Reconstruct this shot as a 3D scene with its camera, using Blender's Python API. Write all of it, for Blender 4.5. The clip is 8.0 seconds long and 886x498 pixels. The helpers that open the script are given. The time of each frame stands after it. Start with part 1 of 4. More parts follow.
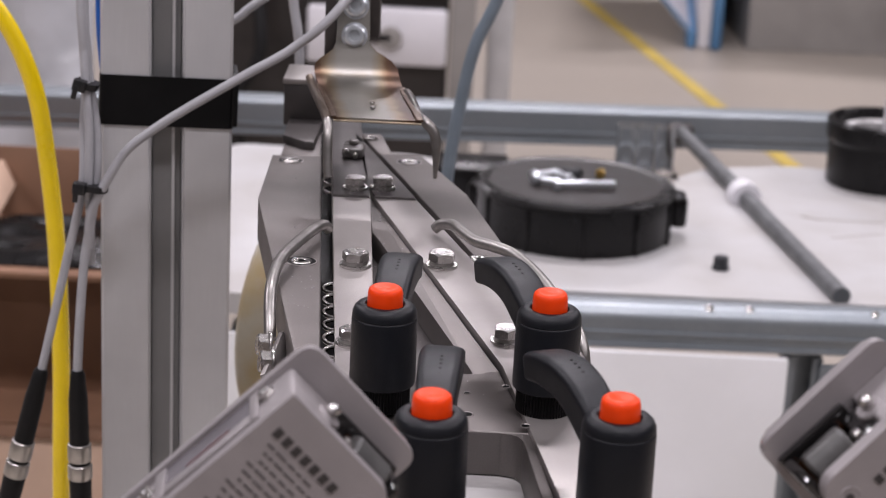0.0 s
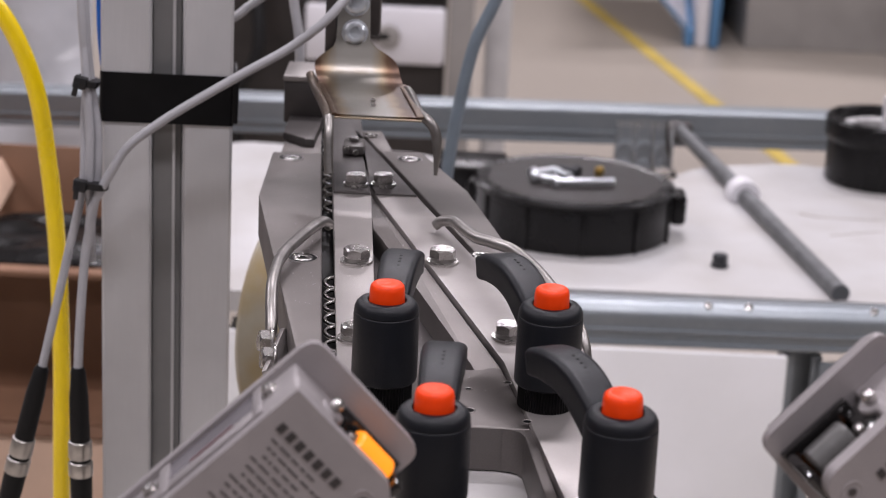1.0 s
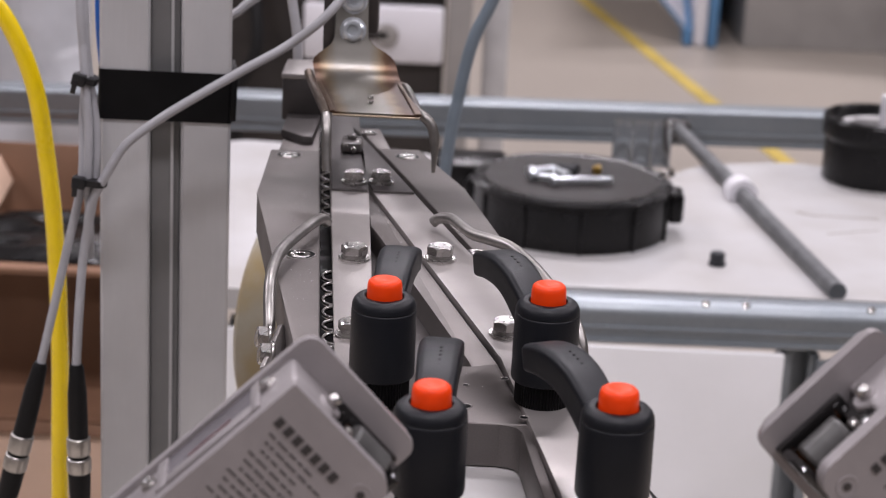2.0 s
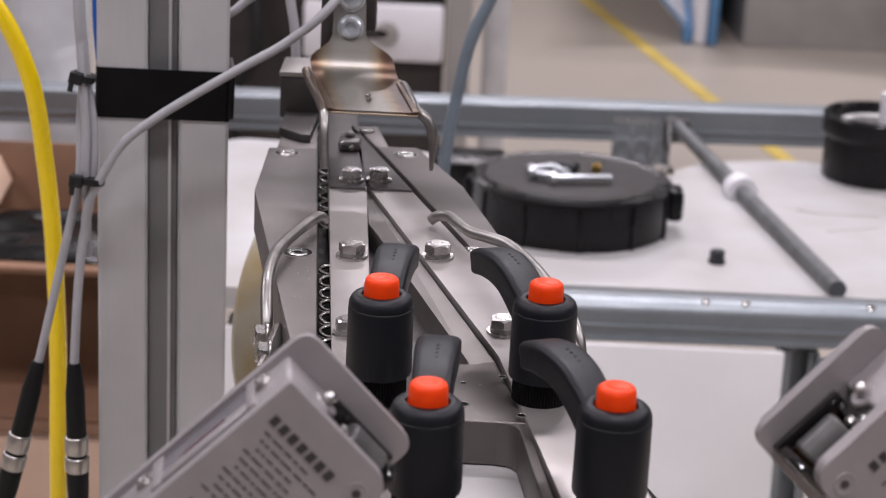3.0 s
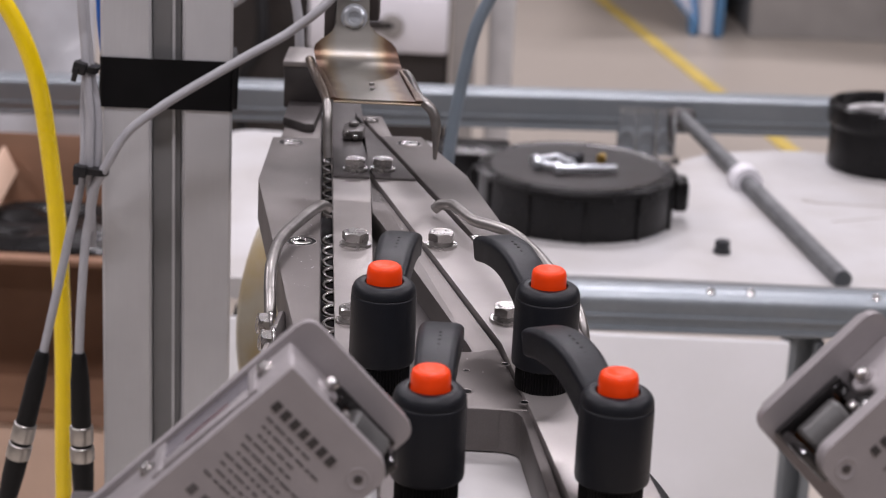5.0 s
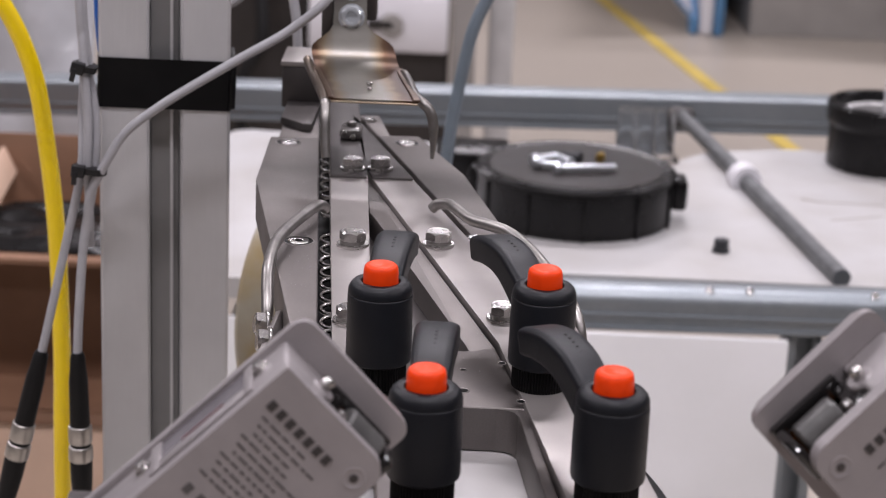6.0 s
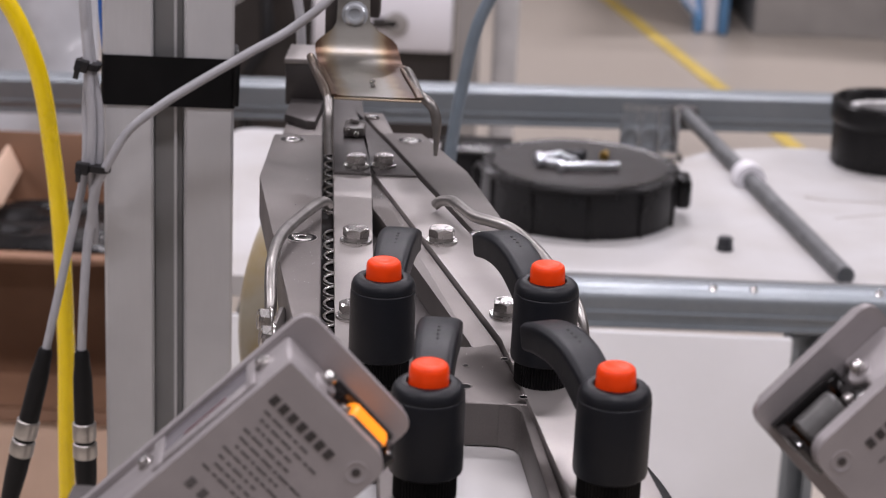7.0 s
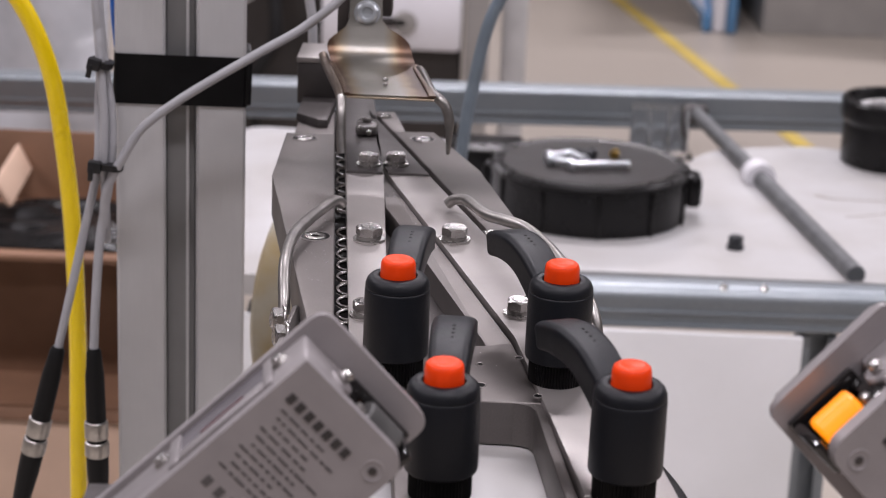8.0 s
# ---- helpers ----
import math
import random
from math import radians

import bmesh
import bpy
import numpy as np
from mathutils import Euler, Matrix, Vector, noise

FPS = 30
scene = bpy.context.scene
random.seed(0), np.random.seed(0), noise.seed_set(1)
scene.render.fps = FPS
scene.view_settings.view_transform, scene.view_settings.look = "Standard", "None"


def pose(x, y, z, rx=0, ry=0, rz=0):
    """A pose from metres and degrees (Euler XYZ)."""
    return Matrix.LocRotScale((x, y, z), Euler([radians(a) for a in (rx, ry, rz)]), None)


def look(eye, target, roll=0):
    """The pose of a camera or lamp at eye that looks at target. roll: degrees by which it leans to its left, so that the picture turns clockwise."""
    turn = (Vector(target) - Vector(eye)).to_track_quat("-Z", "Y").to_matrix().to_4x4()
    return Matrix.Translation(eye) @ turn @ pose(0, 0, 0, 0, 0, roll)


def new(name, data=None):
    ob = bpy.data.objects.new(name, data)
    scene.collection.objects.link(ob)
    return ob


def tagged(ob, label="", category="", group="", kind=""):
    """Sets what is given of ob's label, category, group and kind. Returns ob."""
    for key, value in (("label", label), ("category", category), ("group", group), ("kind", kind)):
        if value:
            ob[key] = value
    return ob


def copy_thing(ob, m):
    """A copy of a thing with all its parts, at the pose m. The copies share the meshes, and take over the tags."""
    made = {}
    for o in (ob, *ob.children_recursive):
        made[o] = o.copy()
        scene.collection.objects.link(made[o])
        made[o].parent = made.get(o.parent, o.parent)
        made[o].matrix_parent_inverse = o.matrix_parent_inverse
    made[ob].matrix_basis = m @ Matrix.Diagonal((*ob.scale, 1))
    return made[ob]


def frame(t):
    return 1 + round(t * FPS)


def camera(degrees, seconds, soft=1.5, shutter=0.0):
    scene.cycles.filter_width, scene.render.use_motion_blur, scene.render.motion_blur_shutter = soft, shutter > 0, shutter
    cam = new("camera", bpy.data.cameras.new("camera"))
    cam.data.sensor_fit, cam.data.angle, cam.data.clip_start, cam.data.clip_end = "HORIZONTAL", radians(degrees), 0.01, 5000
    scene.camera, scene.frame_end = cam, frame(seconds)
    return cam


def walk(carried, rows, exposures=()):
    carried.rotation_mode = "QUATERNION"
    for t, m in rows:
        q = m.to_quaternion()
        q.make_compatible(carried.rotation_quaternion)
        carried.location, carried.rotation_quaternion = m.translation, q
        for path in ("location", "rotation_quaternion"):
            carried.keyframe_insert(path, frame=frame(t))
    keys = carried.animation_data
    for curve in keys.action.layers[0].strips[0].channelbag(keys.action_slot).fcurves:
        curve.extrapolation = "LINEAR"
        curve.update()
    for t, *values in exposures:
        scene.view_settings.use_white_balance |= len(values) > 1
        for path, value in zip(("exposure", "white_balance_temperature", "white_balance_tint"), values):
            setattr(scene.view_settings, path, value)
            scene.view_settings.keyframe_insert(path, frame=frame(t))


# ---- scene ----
# the camera, held by hand before the feeder
cam = camera(25.0, 8.0, soft=0.75)
cam.data.dof.use_dof, cam.data.dof.focus_distance, cam.data.dof.aperture_fstop = True, 0.62, 27.0
walk(cam, [
    (0, look((-0.00000, -0.60000, 1.25000), (0.00000, 0.35528, 0.95429), 2.800)),
    (0.5, look((-0.00109, -0.59998, 1.25015), (-0.00064, 0.35519, 0.95411), 2.756)),
    (1, look((-0.00113, -0.60083, 1.24939), (0.00009, 0.35428, 0.95316), 2.794)),
    (1.5, look((-0.00097, -0.60317, 1.24957), (0.00133, 0.35186, 0.95307), 2.880)),
    (3, look((0.00022, -0.60172, 1.24866), (0.00198, 0.35307, 0.95139), 2.761)),
    (3.5, look((0.00119, -0.60045, 1.24857), (0.00301, 0.35406, 0.95040), 2.724)),
    (4, look((0.00038, -0.60102, 1.24810), (0.00096, 0.35318, 0.94892), 2.723)),
    (4.5, look((0.00063, -0.60197, 1.24741), (0.00005, 0.35184, 0.94701), 2.666)),
    (6, look((0.00262, -0.60335, 1.24782), (0.00086, 0.35017, 0.94650), 2.489)),
    (6.5, look((0.00243, -0.60433, 1.24810), (0.00068, 0.34906, 0.94638), 2.490)),
    (7, look((0.00329, -0.60482, 1.24729), (-0.00091, 0.34857, 0.94558), 2.421)),
    (7.5, look((0.00296, -0.60408, 1.24632), (-0.00316, 0.34937, 0.94483), 2.378)),
    (8, look((0.00139, -0.60450, 1.24704), (-0.00657, 0.34865, 0.94463), 2.369)),
])

# ---- light: a workshop hall under long ceiling lamps ----
world = bpy.data.worlds.new("hall_air")
scene.world = world
world.use_nodes = True
world.node_tree.nodes["Background"].inputs[0].default_value = (1.0, 0.95, 1.0, 1)
world.node_tree.nodes["Background"].inputs[1].default_value = 0.02
scene.view_settings.exposure = 0.0
LAMPS = [(x, y, w) for y, w in ((-5.0, 34), (-1.4, 92), (2.2, 106), (7.3, 106)) for x in (-3.6, 0.1, 3.8)]
for lx, ly, lw in LAMPS:
    ld = bpy.data.lights.new("lamp_light", "AREA")
    ld.shape, ld.size, ld.size_y, ld.energy, ld.color = "RECTANGLE", 1.4, 0.36, lw, (0.97, 0.905, 0.985)
    new("lamp_light", ld).matrix_world = pose(lx, ly, 4.55)


# ---- materials ----
def mat(name, color, rough=0.5, metal=0.0, grain=0.08, grain_size=60.0, blotch=0.12, blotch_size=6.0, bump=0.0, bump_size=400.0,
        stretch=(1, 1, 1), clear=0.0, spec=0.5, trans=0.0, emit=None, glow=0.0, tint=None, tint_at=0.6, jitter=0.0):
    m = bpy.data.materials.new(name)
    m.use_nodes = True
    n, l = m.node_tree.nodes, m.node_tree.links
    b = n["Principled BSDF"]
    tc = n.new("ShaderNodeTexCoord")
    mp = n.new("ShaderNodeMapping")
    mp.inputs["Scale"].default_value = stretch
    l.new(tc.outputs["Object"], mp.inputs[0])
    fine, broad = n.new("ShaderNodeTexNoise"), n.new("ShaderNodeTexNoise")
    fine.inputs["Scale"].default_value, fine.inputs["Detail"].default_value = grain_size * 10, 4
    broad.inputs["Scale"].default_value, broad.inputs["Detail"].default_value = blotch_size * 3, 5
    l.new(mp.outputs[0], fine.inputs[0])
    l.new(tc.outputs["Object"], broad.inputs[0])
    base = tuple(color)
    mix1 = n.new("ShaderNodeMix")
    mix1.data_type = "RGBA"
    mix1.inputs[6].default_value = (*[c * (1 - grain) for c in base], 1)
    mix1.inputs[7].default_value = (*[min(1, c * (1 + grain)) for c in base], 1)
    l.new(fine.outputs[0], mix1.inputs[0])
    ramp = n.new("ShaderNodeMapRange")
    ramp.inputs[1].default_value, ramp.inputs[2].default_value = 0.35, 0.7
    l.new(broad.outputs[0], ramp.inputs[0])
    mix2 = n.new("ShaderNodeMix")
    mix2.data_type = "RGBA"
    l.new(mix1.outputs[2], mix2.inputs[6])
    if tint:
        mix2.inputs[7].default_value = (*tint, 1)
        sc = n.new("ShaderNodeMath")
        sc.operation = "MULTIPLY"
        sc.inputs[1].default_value = tint_at
        l.new(ramp.outputs[0], sc.inputs[0])
        l.new(sc.outputs[0], mix2.inputs[0])
    else:
        mix2.inputs[7].default_value = (*[c * (1 - blotch * 2) for c in base], 1)
        l.new(ramp.outputs[0], mix2.inputs[0])
    out = mix2.outputs[2]
    if jitter:
        oi, hv, mr = n.new("ShaderNodeObjectInfo"), n.new("ShaderNodeHueSaturation"), n.new("ShaderNodeMapRange")
        mr.inputs[3].default_value, mr.inputs[4].default_value = 1 - jitter, 1 + jitter
        l.new(oi.outputs["Random"], mr.inputs[0])
        l.new(mr.outputs[0], hv.inputs["Value"])
        l.new(out, hv.inputs["Color"])
        out = hv.outputs[0]
    l.new(out, b.inputs["Base Color"])
    rr = n.new("ShaderNodeMapRange")
    rr.inputs[3].default_value, rr.inputs[4].default_value = max(0.02, rough * 0.82), min(1, rough * 1.18)
    l.new(broad.outputs[0], rr.inputs[0])
    l.new(rr.outputs[0], b.inputs["Roughness"])
    b.inputs["Metallic"].default_value = metal
    b.inputs["Specular IOR Level"].default_value = spec
    b.inputs["Coat Weight"].default_value = clear
    b.inputs["Coat Roughness"].default_value = 0.1
    b.inputs["Transmission Weight"].default_value = trans
    if emit:
        b.inputs["Emission Color"].default_value = (*emit, 1)
        b.inputs["Emission Strength"].default_value = glow
    if bump:
        bn, bp = n.new("ShaderNodeTexNoise"), n.new("ShaderNodeBump")
        bn.inputs["Scale"].default_value, bn.inputs["Detail"].default_value = bump_size * 6, 3
        l.new(mp.outputs[0], bn.inputs[0])
        bp.inputs["Strength"].default_value, bp.inputs["Distance"].default_value = bump, 0.0004
        l.new(bn.outputs[0], bp.inputs["Height"])
        l.new(bp.outputs[0], b.inputs["Normal"])
    return m


STEEL = mat("blasted_stainless_plate", (0.165, 0.150, 0.143), 0.48, 0.7, 0.22, 200, 0.10, 9, 0.22, 500)
STEEL_LIGHT = mat("ground_stainless_rail", (0.37, 0.346, 0.333), 0.42, 0.72, 0.17, 220, 0.09, 8, 0.18, 450, stretch=(1, 0.45, 1))
# dark steel parts; on the pocket floor the dark tone paints shade
STEEL_DARK = mat("dark_milled_steel_and_pocket_shade", (0.09, 0.082, 0.08), 0.5, 0.75, 0.08, 40, 0.12, 10, 0.1, 500)
BOLT = mat("polished_stainless_bolt", (0.56, 0.545, 0.53), 0.27, 1.0, 0.06, 60, 0.1, 40, 0.06, 400)
WIRE = mat("drawn_stainless_wire", (0.36, 0.345, 0.33), 0.42, 1.0, 0.1, 60, 0.2, 30, 0.1, 300)
RING = mat("bright_ring_metal", (0.72, 0.71, 0.70), 0.2, 1.0, 0.05, 80, 0.08, 60, jitter=0.08)
TINTED = mat("heat_tinted_steel", (0.20, 0.165, 0.135), 0.35, 0.9, 0.12, 60, 0.2, 30, 0.1, 300, tint=(0.11, 0.075, 0.055), tint_at=0.8)
HANDLE = mat("black_glassfibre_plastic", (0.0045, 0.0056, 0.0085), 0.42, 0.0, 0.15, 90, 0.12, 20, 0.25, 500, spec=0.30)
# black of the lever bushes, also painted in for shade in slots and holes
BUSH_AND_SHADE = mat("black_bush_and_recess_shade", (0.003, 0.003, 0.0034), 0.45, 0.2, 0.1, 60, 0.1, 30, spec=0.2)
ORANGE = mat("orange_push_button", (0.80, 0.052, 0.0035), 0.36, 0.0, 0.05, 60, 0.06, 60, 0.06, 500, spec=0.22)
SENSOR = mat("cast_zinc_housing", (0.305, 0.283, 0.286), 0.40, 0.32, 0.07, 200, 0.06, 30, 0.10, 700)
LABEL = mat("laser_marked_print", (0.045, 0.040, 0.038), 0.6, 0.2, 0.1, 80, 0.1, 40)
FINE_PRINT = mat("fine_laser_print", (0.105, 0.097, 0.096), 0.55, 0.3, 0.1, 80, 0.1, 40)
LENS = mat("smoked_window", (0.013, 0.012, 0.012), 0.12, 0.0, 0.05, 60, 0.1, 40, clear=0.6)
SMOKE = mat("grey_indicator_plastic", (0.070, 0.068, 0.066), 0.45, 0.0, 0.05, 60, 0.25, 60, clear=0.05)
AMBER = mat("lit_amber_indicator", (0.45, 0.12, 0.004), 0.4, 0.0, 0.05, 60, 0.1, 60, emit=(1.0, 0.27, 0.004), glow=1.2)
ALU = mat("anodised_aluminium", (0.60, 0.60, 0.605), 0.45, 0.40, 0.05, 120, 0.06, 8, 0.05, 400, stretch=(1, 1, 0.05))
TAPE = mat("black_cloth_tape", (0.0045, 0.0045, 0.005), 0.42, 0.0, 0.2, 80, 0.2, 30, 0.3, 300, spec=0.2)
GREY_CABLE = mat("grey_cable_sheath", (0.41, 0.41, 0.43), 0.42, 0.0, 0.05, 60, 0.08, 20, 0.05, 300)
BLUE_CABLE = mat("blue_grey_cable_sheath", (0.15, 0.19, 0.23), 0.5, 0.0, 0.06, 60, 0.1, 20)
YELLOW_HOSE = mat("yellow_hose", (0.95, 0.68, 0.004), 0.26, 0.0, 0.02, 60, 0.03, 20, 0.03, 300, clear=0.4)
BLUE_HOSE = mat("blue_hose", (0.02, 0.14, 0.55), 0.35, 0.0, 0.05, 60, 0.06, 20)
RUBBER = mat("black_moulded_plug", (0.006, 0.006, 0.0065), 0.5, 0.0, 0.12, 90, 0.1, 30, 0.2, 500, spec=0.3)
NICKEL = mat("nickel_plated_nut", (0.58, 0.555, 0.52), 0.36, 1.0, 0.06, 80, 0.1, 60)
TIE = mat("black_nylon_tie", (0.01, 0.01, 0.011), 0.4, 0.0, 0.1, 80, 0.1, 40)
ZINC = mat("galvanised_strut", (0.285, 0.312, 0.332), 0.45, 0.75, 0.12, 30, 0.16, 8, 0.15, 120, tint=(0.225, 0.255, 0.278), tint_at=0.6)
PIPE = mat("dull_grey_pipe", (0.17, 0.175, 0.18), 0.48, 0.6, 0.25, 60, 0.15, 20, 0.2, 120)
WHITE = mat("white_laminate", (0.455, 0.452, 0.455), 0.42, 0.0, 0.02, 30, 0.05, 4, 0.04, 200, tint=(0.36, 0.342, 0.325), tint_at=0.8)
LID = mat("black_lid_plastic", (0.0046, 0.0043, 0.0046), 0.28, 0.0, 0.15, 60, 0.2, 14, 0.12, 250, tint=(0.008, 0.0072, 0.007), tint_at=0.6, spec=0.25)
DUSTY_LID = mat("dusty_black_plastic", (0.014, 0.012, 0.011), 0.5, 0.0, 0.2, 60, 0.2, 14, 0.12, 250, tint=(0.026, 0.021, 0.019), tint_at=0.7, spec=0.3)
CONCRETE = mat("sealed_concrete", (0.39, 0.346, 0.298), 0.40, 0.0, 0.06, 3, 0.10, 0.25, 0.05, 20, tint=(0.36, 0.32, 0.28), tint_at=0.6)
FLOOR_PAINT = mat("yellow_floor_paint", (0.66, 0.49, 0.11), 0.45, 0.0, 0.06, 6, 0.12, 2)
CARDBOARD = mat("brown_cardboard", (0.215, 0.112, 0.064), 0.75, 0.0, 0.06, 20, 0.12, 4, 0.1, 60)
CARDBOARD_PALE = mat("pale_cardboard_edge", (0.60, 0.42, 0.31), 0.75, 0.0, 0.06, 20, 0.10, 4, 0.1, 60)
BAG = mat("grey_plastic_film", (0.60, 0.61, 0.64), 0.22, 0.0, 0.05, 20, 0.12, 5, 0.5, 8, clear=0.3)
DARK_PAINT = mat("dark_machine_paint", (0.028, 0.023, 0.021), 0.5, 0.0, 0.1, 10, 0.25, 3)
GREY_PAINT = mat("grey_machine_paint", (0.30, 0.285, 0.27), 0.5, 0.0, 0.05, 10, 0.12, 2)
PALE_PANEL = mat("pale_cover_panel", (0.68, 0.67, 0.70), 0.4, 0.0, 0.03, 10, 0.05, 2)
BLUE_PAINT = mat("blue_crate_plastic", (0.09, 0.22, 0.40), 0.45, 0.0, 0.06, 10, 0.12, 3)
WALL = mat("hall_wall_paint", (0.20, 0.195, 0.19), 0.7, 0.0, 0.04, 3, 0.08, 0.3)
CEIL = mat("hall_ceiling_sheet", (0.36, 0.36, 0.36), 0.7, 0.0, 0.04, 3, 0.06, 0.3)
GLOW = mat("lamp_diffuser", (0.9, 0.9, 0.9), 0.4, emit=(1.0, 0.97, 0.93), glow=2.2)
BEIGE = mat("yellowed_tape_roll", (0.50, 0.46, 0.36), 0.35, 0.0, 0.05, 30, 0.15, 12, tint=(0.44, 0.31, 0.11), tint_at=0.9)
ROLL_FACE = mat("pale_roll_face", (0.56, 0.55, 0.52), 0.4, 0.0, 0.05, 30, 0.08, 10)
CLEAR = mat("clear_plastic", (1.0, 1.0, 1.0), 0.02, 0.0, 0.0, 20, 0.0, 12, trans=1.0)
CLEAR.node_tree.nodes["Principled BSDF"].inputs["IOR"].default_value = 1.3
BRASS = mat("brass", (0.55, 0.36, 0.10), 0.3, 1.0)
DARK_RUBBER = mat("dark_rubber_nut", (0.02, 0.022, 0.026), 0.6)
STOP_GREY = mat("milky_grey_plastic", (0.16, 0.15, 0.145), 0.25, 0.0, 0.1, 60, 0.2, 60)
SCUFF = mat("brown_scuff", (0.27, 0.22, 0.185), 0.6)
RED_FILM = mat("red_window_film", (0.11, 0.035, 0.045), 0.3)
SIDE_GLASS = mat("grey_display_window", (0.13, 0.12, 0.13), 0.2, 0.0, 0.05, 60, 0.1, 40)

SCORCH = mat("scorched_weld_seam", (0.085, 0.050, 0.034), 0.38, 0.8, 0.3, 60, 0.3, 60, 0.5, 120, tint=(0.20, 0.15, 0.11), tint_at=0.7)
STRAW = mat("straw_tinted_edge", (0.30, 0.25, 0.18), 0.45, 1.0)
# shaded copy of the post's aluminium, for inside its slot
ALU_SLOT_SHADE = mat("shaded_slot_aluminium", (0.29, 0.29, 0.288), 0.5, 0.5, 0.06, 40, 0.1, 8, stretch=(1, 1, 0.05))


def heat_tint():
    """Steel sheet with straw and brown oxide colours that run in from its welded edges and its bend."""
    m = bpy.data.materials.new("heat_tinted_sheet")
    m.use_nodes = True
    n, l = m.node_tree.nodes, m.node_tree.links
    b = n["Principled BSDF"]
    tc, sp, ns = n.new("ShaderNodeTexCoord"), n.new("ShaderNodeSeparateXYZ"), n.new("ShaderNodeTexNoise")
    ns.inputs["Scale"].default_value, ns.inputs["Detail"].default_value = 140, 5
    l.new(tc.outputs["Object"], sp.inputs[0])
    l.new(tc.outputs["Object"], ns.inputs[0])

    def op(kind, a, b2, c=None):
        q = n.new("ShaderNodeMath")
        q.operation = kind
        for i, v in enumerate((a, b2, c)):
            if v is None:
                continue
            if isinstance(v, (int, float)):
                q.inputs[i].default_value = v
            else:
                l.new(v, q.inputs[i])
        return q.outputs[0]
    x, y = sp.outputs[0], sp.outputs[1]
    skew = op("MULTIPLY_ADD", op("SUBTRACT", y, 0.134), 0.198, x)
    u = op("DIVIDE", op("ADD", skew, 0.0437), 0.0332)
    side = op("MULTIPLY", op("ABSOLUTE", op("SUBTRACT", u, 0.44), 0), 2.05)
    bend = op("SUBTRACT", 1.0, op("DIVIDE", op("ABSOLUTE", op("SUBTRACT", y, 0.1815), 0), 0.0090))
    heat = op("MAXIMUM", side, op("MULTIPLY", bend, 0.46))
    wob = op("MULTIPLY_ADD", op("SUBTRACT", ns.outputs[0], 0.5), 0.35, heat)
    cr = n.new("ShaderNodeValToRGB")
    e = cr.color_ramp.elements
    e[0].position, e[0].color = 0.42, (0.235, 0.225, 0.205, 1)
    e[1].position, e[1].color = 1.0, (0.06, 0.036, 0.026, 1)
    k = e.new(0.66)
    k.color = (0.20, 0.155, 0.105, 1)
    k = e.new(0.82)
    k.color = (0.095, 0.055, 0.034, 1)
    l.new(wob, cr.inputs[0])
    l.new(cr.outputs[0], b.inputs["Base Color"])
    b.inputs["Metallic"].default_value, b.inputs["Roughness"].default_value = 0.85, 0.40
    bp = n.new("ShaderNodeBump")
    bp.inputs["Strength"].default_value, bp.inputs["Distance"].default_value = 0.25, 0.0004
    l.new(ns.outputs[0], bp.inputs["Height"])
    l.new(bp.outputs[0], b.inputs["Normal"])
    return m


# paler than the laminate top: missing front light is put into the colour
PANEL_LIT_WHITE = mat("front_lit_white_panel", (0.84, 0.84, 0.85), 0.45, 0.0, 0.02, 30, 0.05, 2, 0.04, 200, tint=(0.70, 0.70, 0.69), tint_at=0.8)
HEAT = heat_tint()

# ---- shapes ----
def part(name, bm, material, parent=None, label="", smooth=35):
    me = bpy.data.meshes.new(name)
    bmesh.ops.recalc_face_normals(bm, faces=bm.faces[:])
    for fc in bm.faces:
        fc.smooth = True
    for e in bm.edges:
        if len(e.link_faces) == 2 and e.calc_face_angle(0) > radians(smooth):
            e.smooth = False
    bm.to_mesh(me)
    bm.free()
    for mm in material if isinstance(material, (list, tuple)) else (material,):
        me.materials.append(mm)
    ob = new(name, me)
    if parent:
        ob.parent = parent
    if label:
        ob["label"] = label
    return ob


def thing(name, m, label, category, group="", kind=""):
    ob = new(name)
    ob.matrix_world = m
    ob.empty_display_size = 0.02
    return tagged(ob, label, category, group, kind)


def block(x0, x1, y0, y1, z0, z1, bevel=0.0, seg=2, bm=None):
    bm = bm or bmesh.new()
    r = bmesh.ops.create_cube(bm, size=1)
    for v in r["verts"]:
        v.co = Vector((x0 + (v.co.x + 0.5) * (x1 - x0), y0 + (v.co.y + 0.5) * (y1 - y0), z0 + (v.co.z + 0.5) * (z1 - z0)))
    if bevel:
        es = list({e for v in r["verts"] for e in v.link_edges})
        bmesh.ops.bevel(bm, geom=es, offset=bevel, segments=seg, profile=0.5, affect="EDGES")
    return bm


def slab(points, z0, z1, bevel=0.0, seg=2, round_corners=0.0, bm=None):
    """A plate with the outline given, between two heights."""
    bm = bm or bmesh.new()
    if round_corners:
        pts = []
        n = len(points)
        for i in range(n):
            p, a, b = Vector(points[i]), Vector(points[i - 1]), Vector(points[(i + 1) % n])
            da, db = (a - p), (b - p)
            r = min(round_corners, da.length * 0.45, db.length * 0.45)
            s, e = p + da.normalized() * r, p + db.normalized() * r
            for k in range(6):
                t = k / 5
                pts.append((1 - t) ** 2 * s + 2 * t * (1 - t) * p + t * t * e)
        points = pts
    lo = [bm.verts.new((p[0], p[1], z0)) for p in points]
    hi = [bm.verts.new((p[0], p[1], z1)) for p in points]
    top = bm.faces.new(hi)
    bm.faces.new(lo[::-1])
    n = len(points)
    for i in range(n):
        bm.faces.new((lo[i], lo[(i + 1) % n], hi[(i + 1) % n], hi[i]))
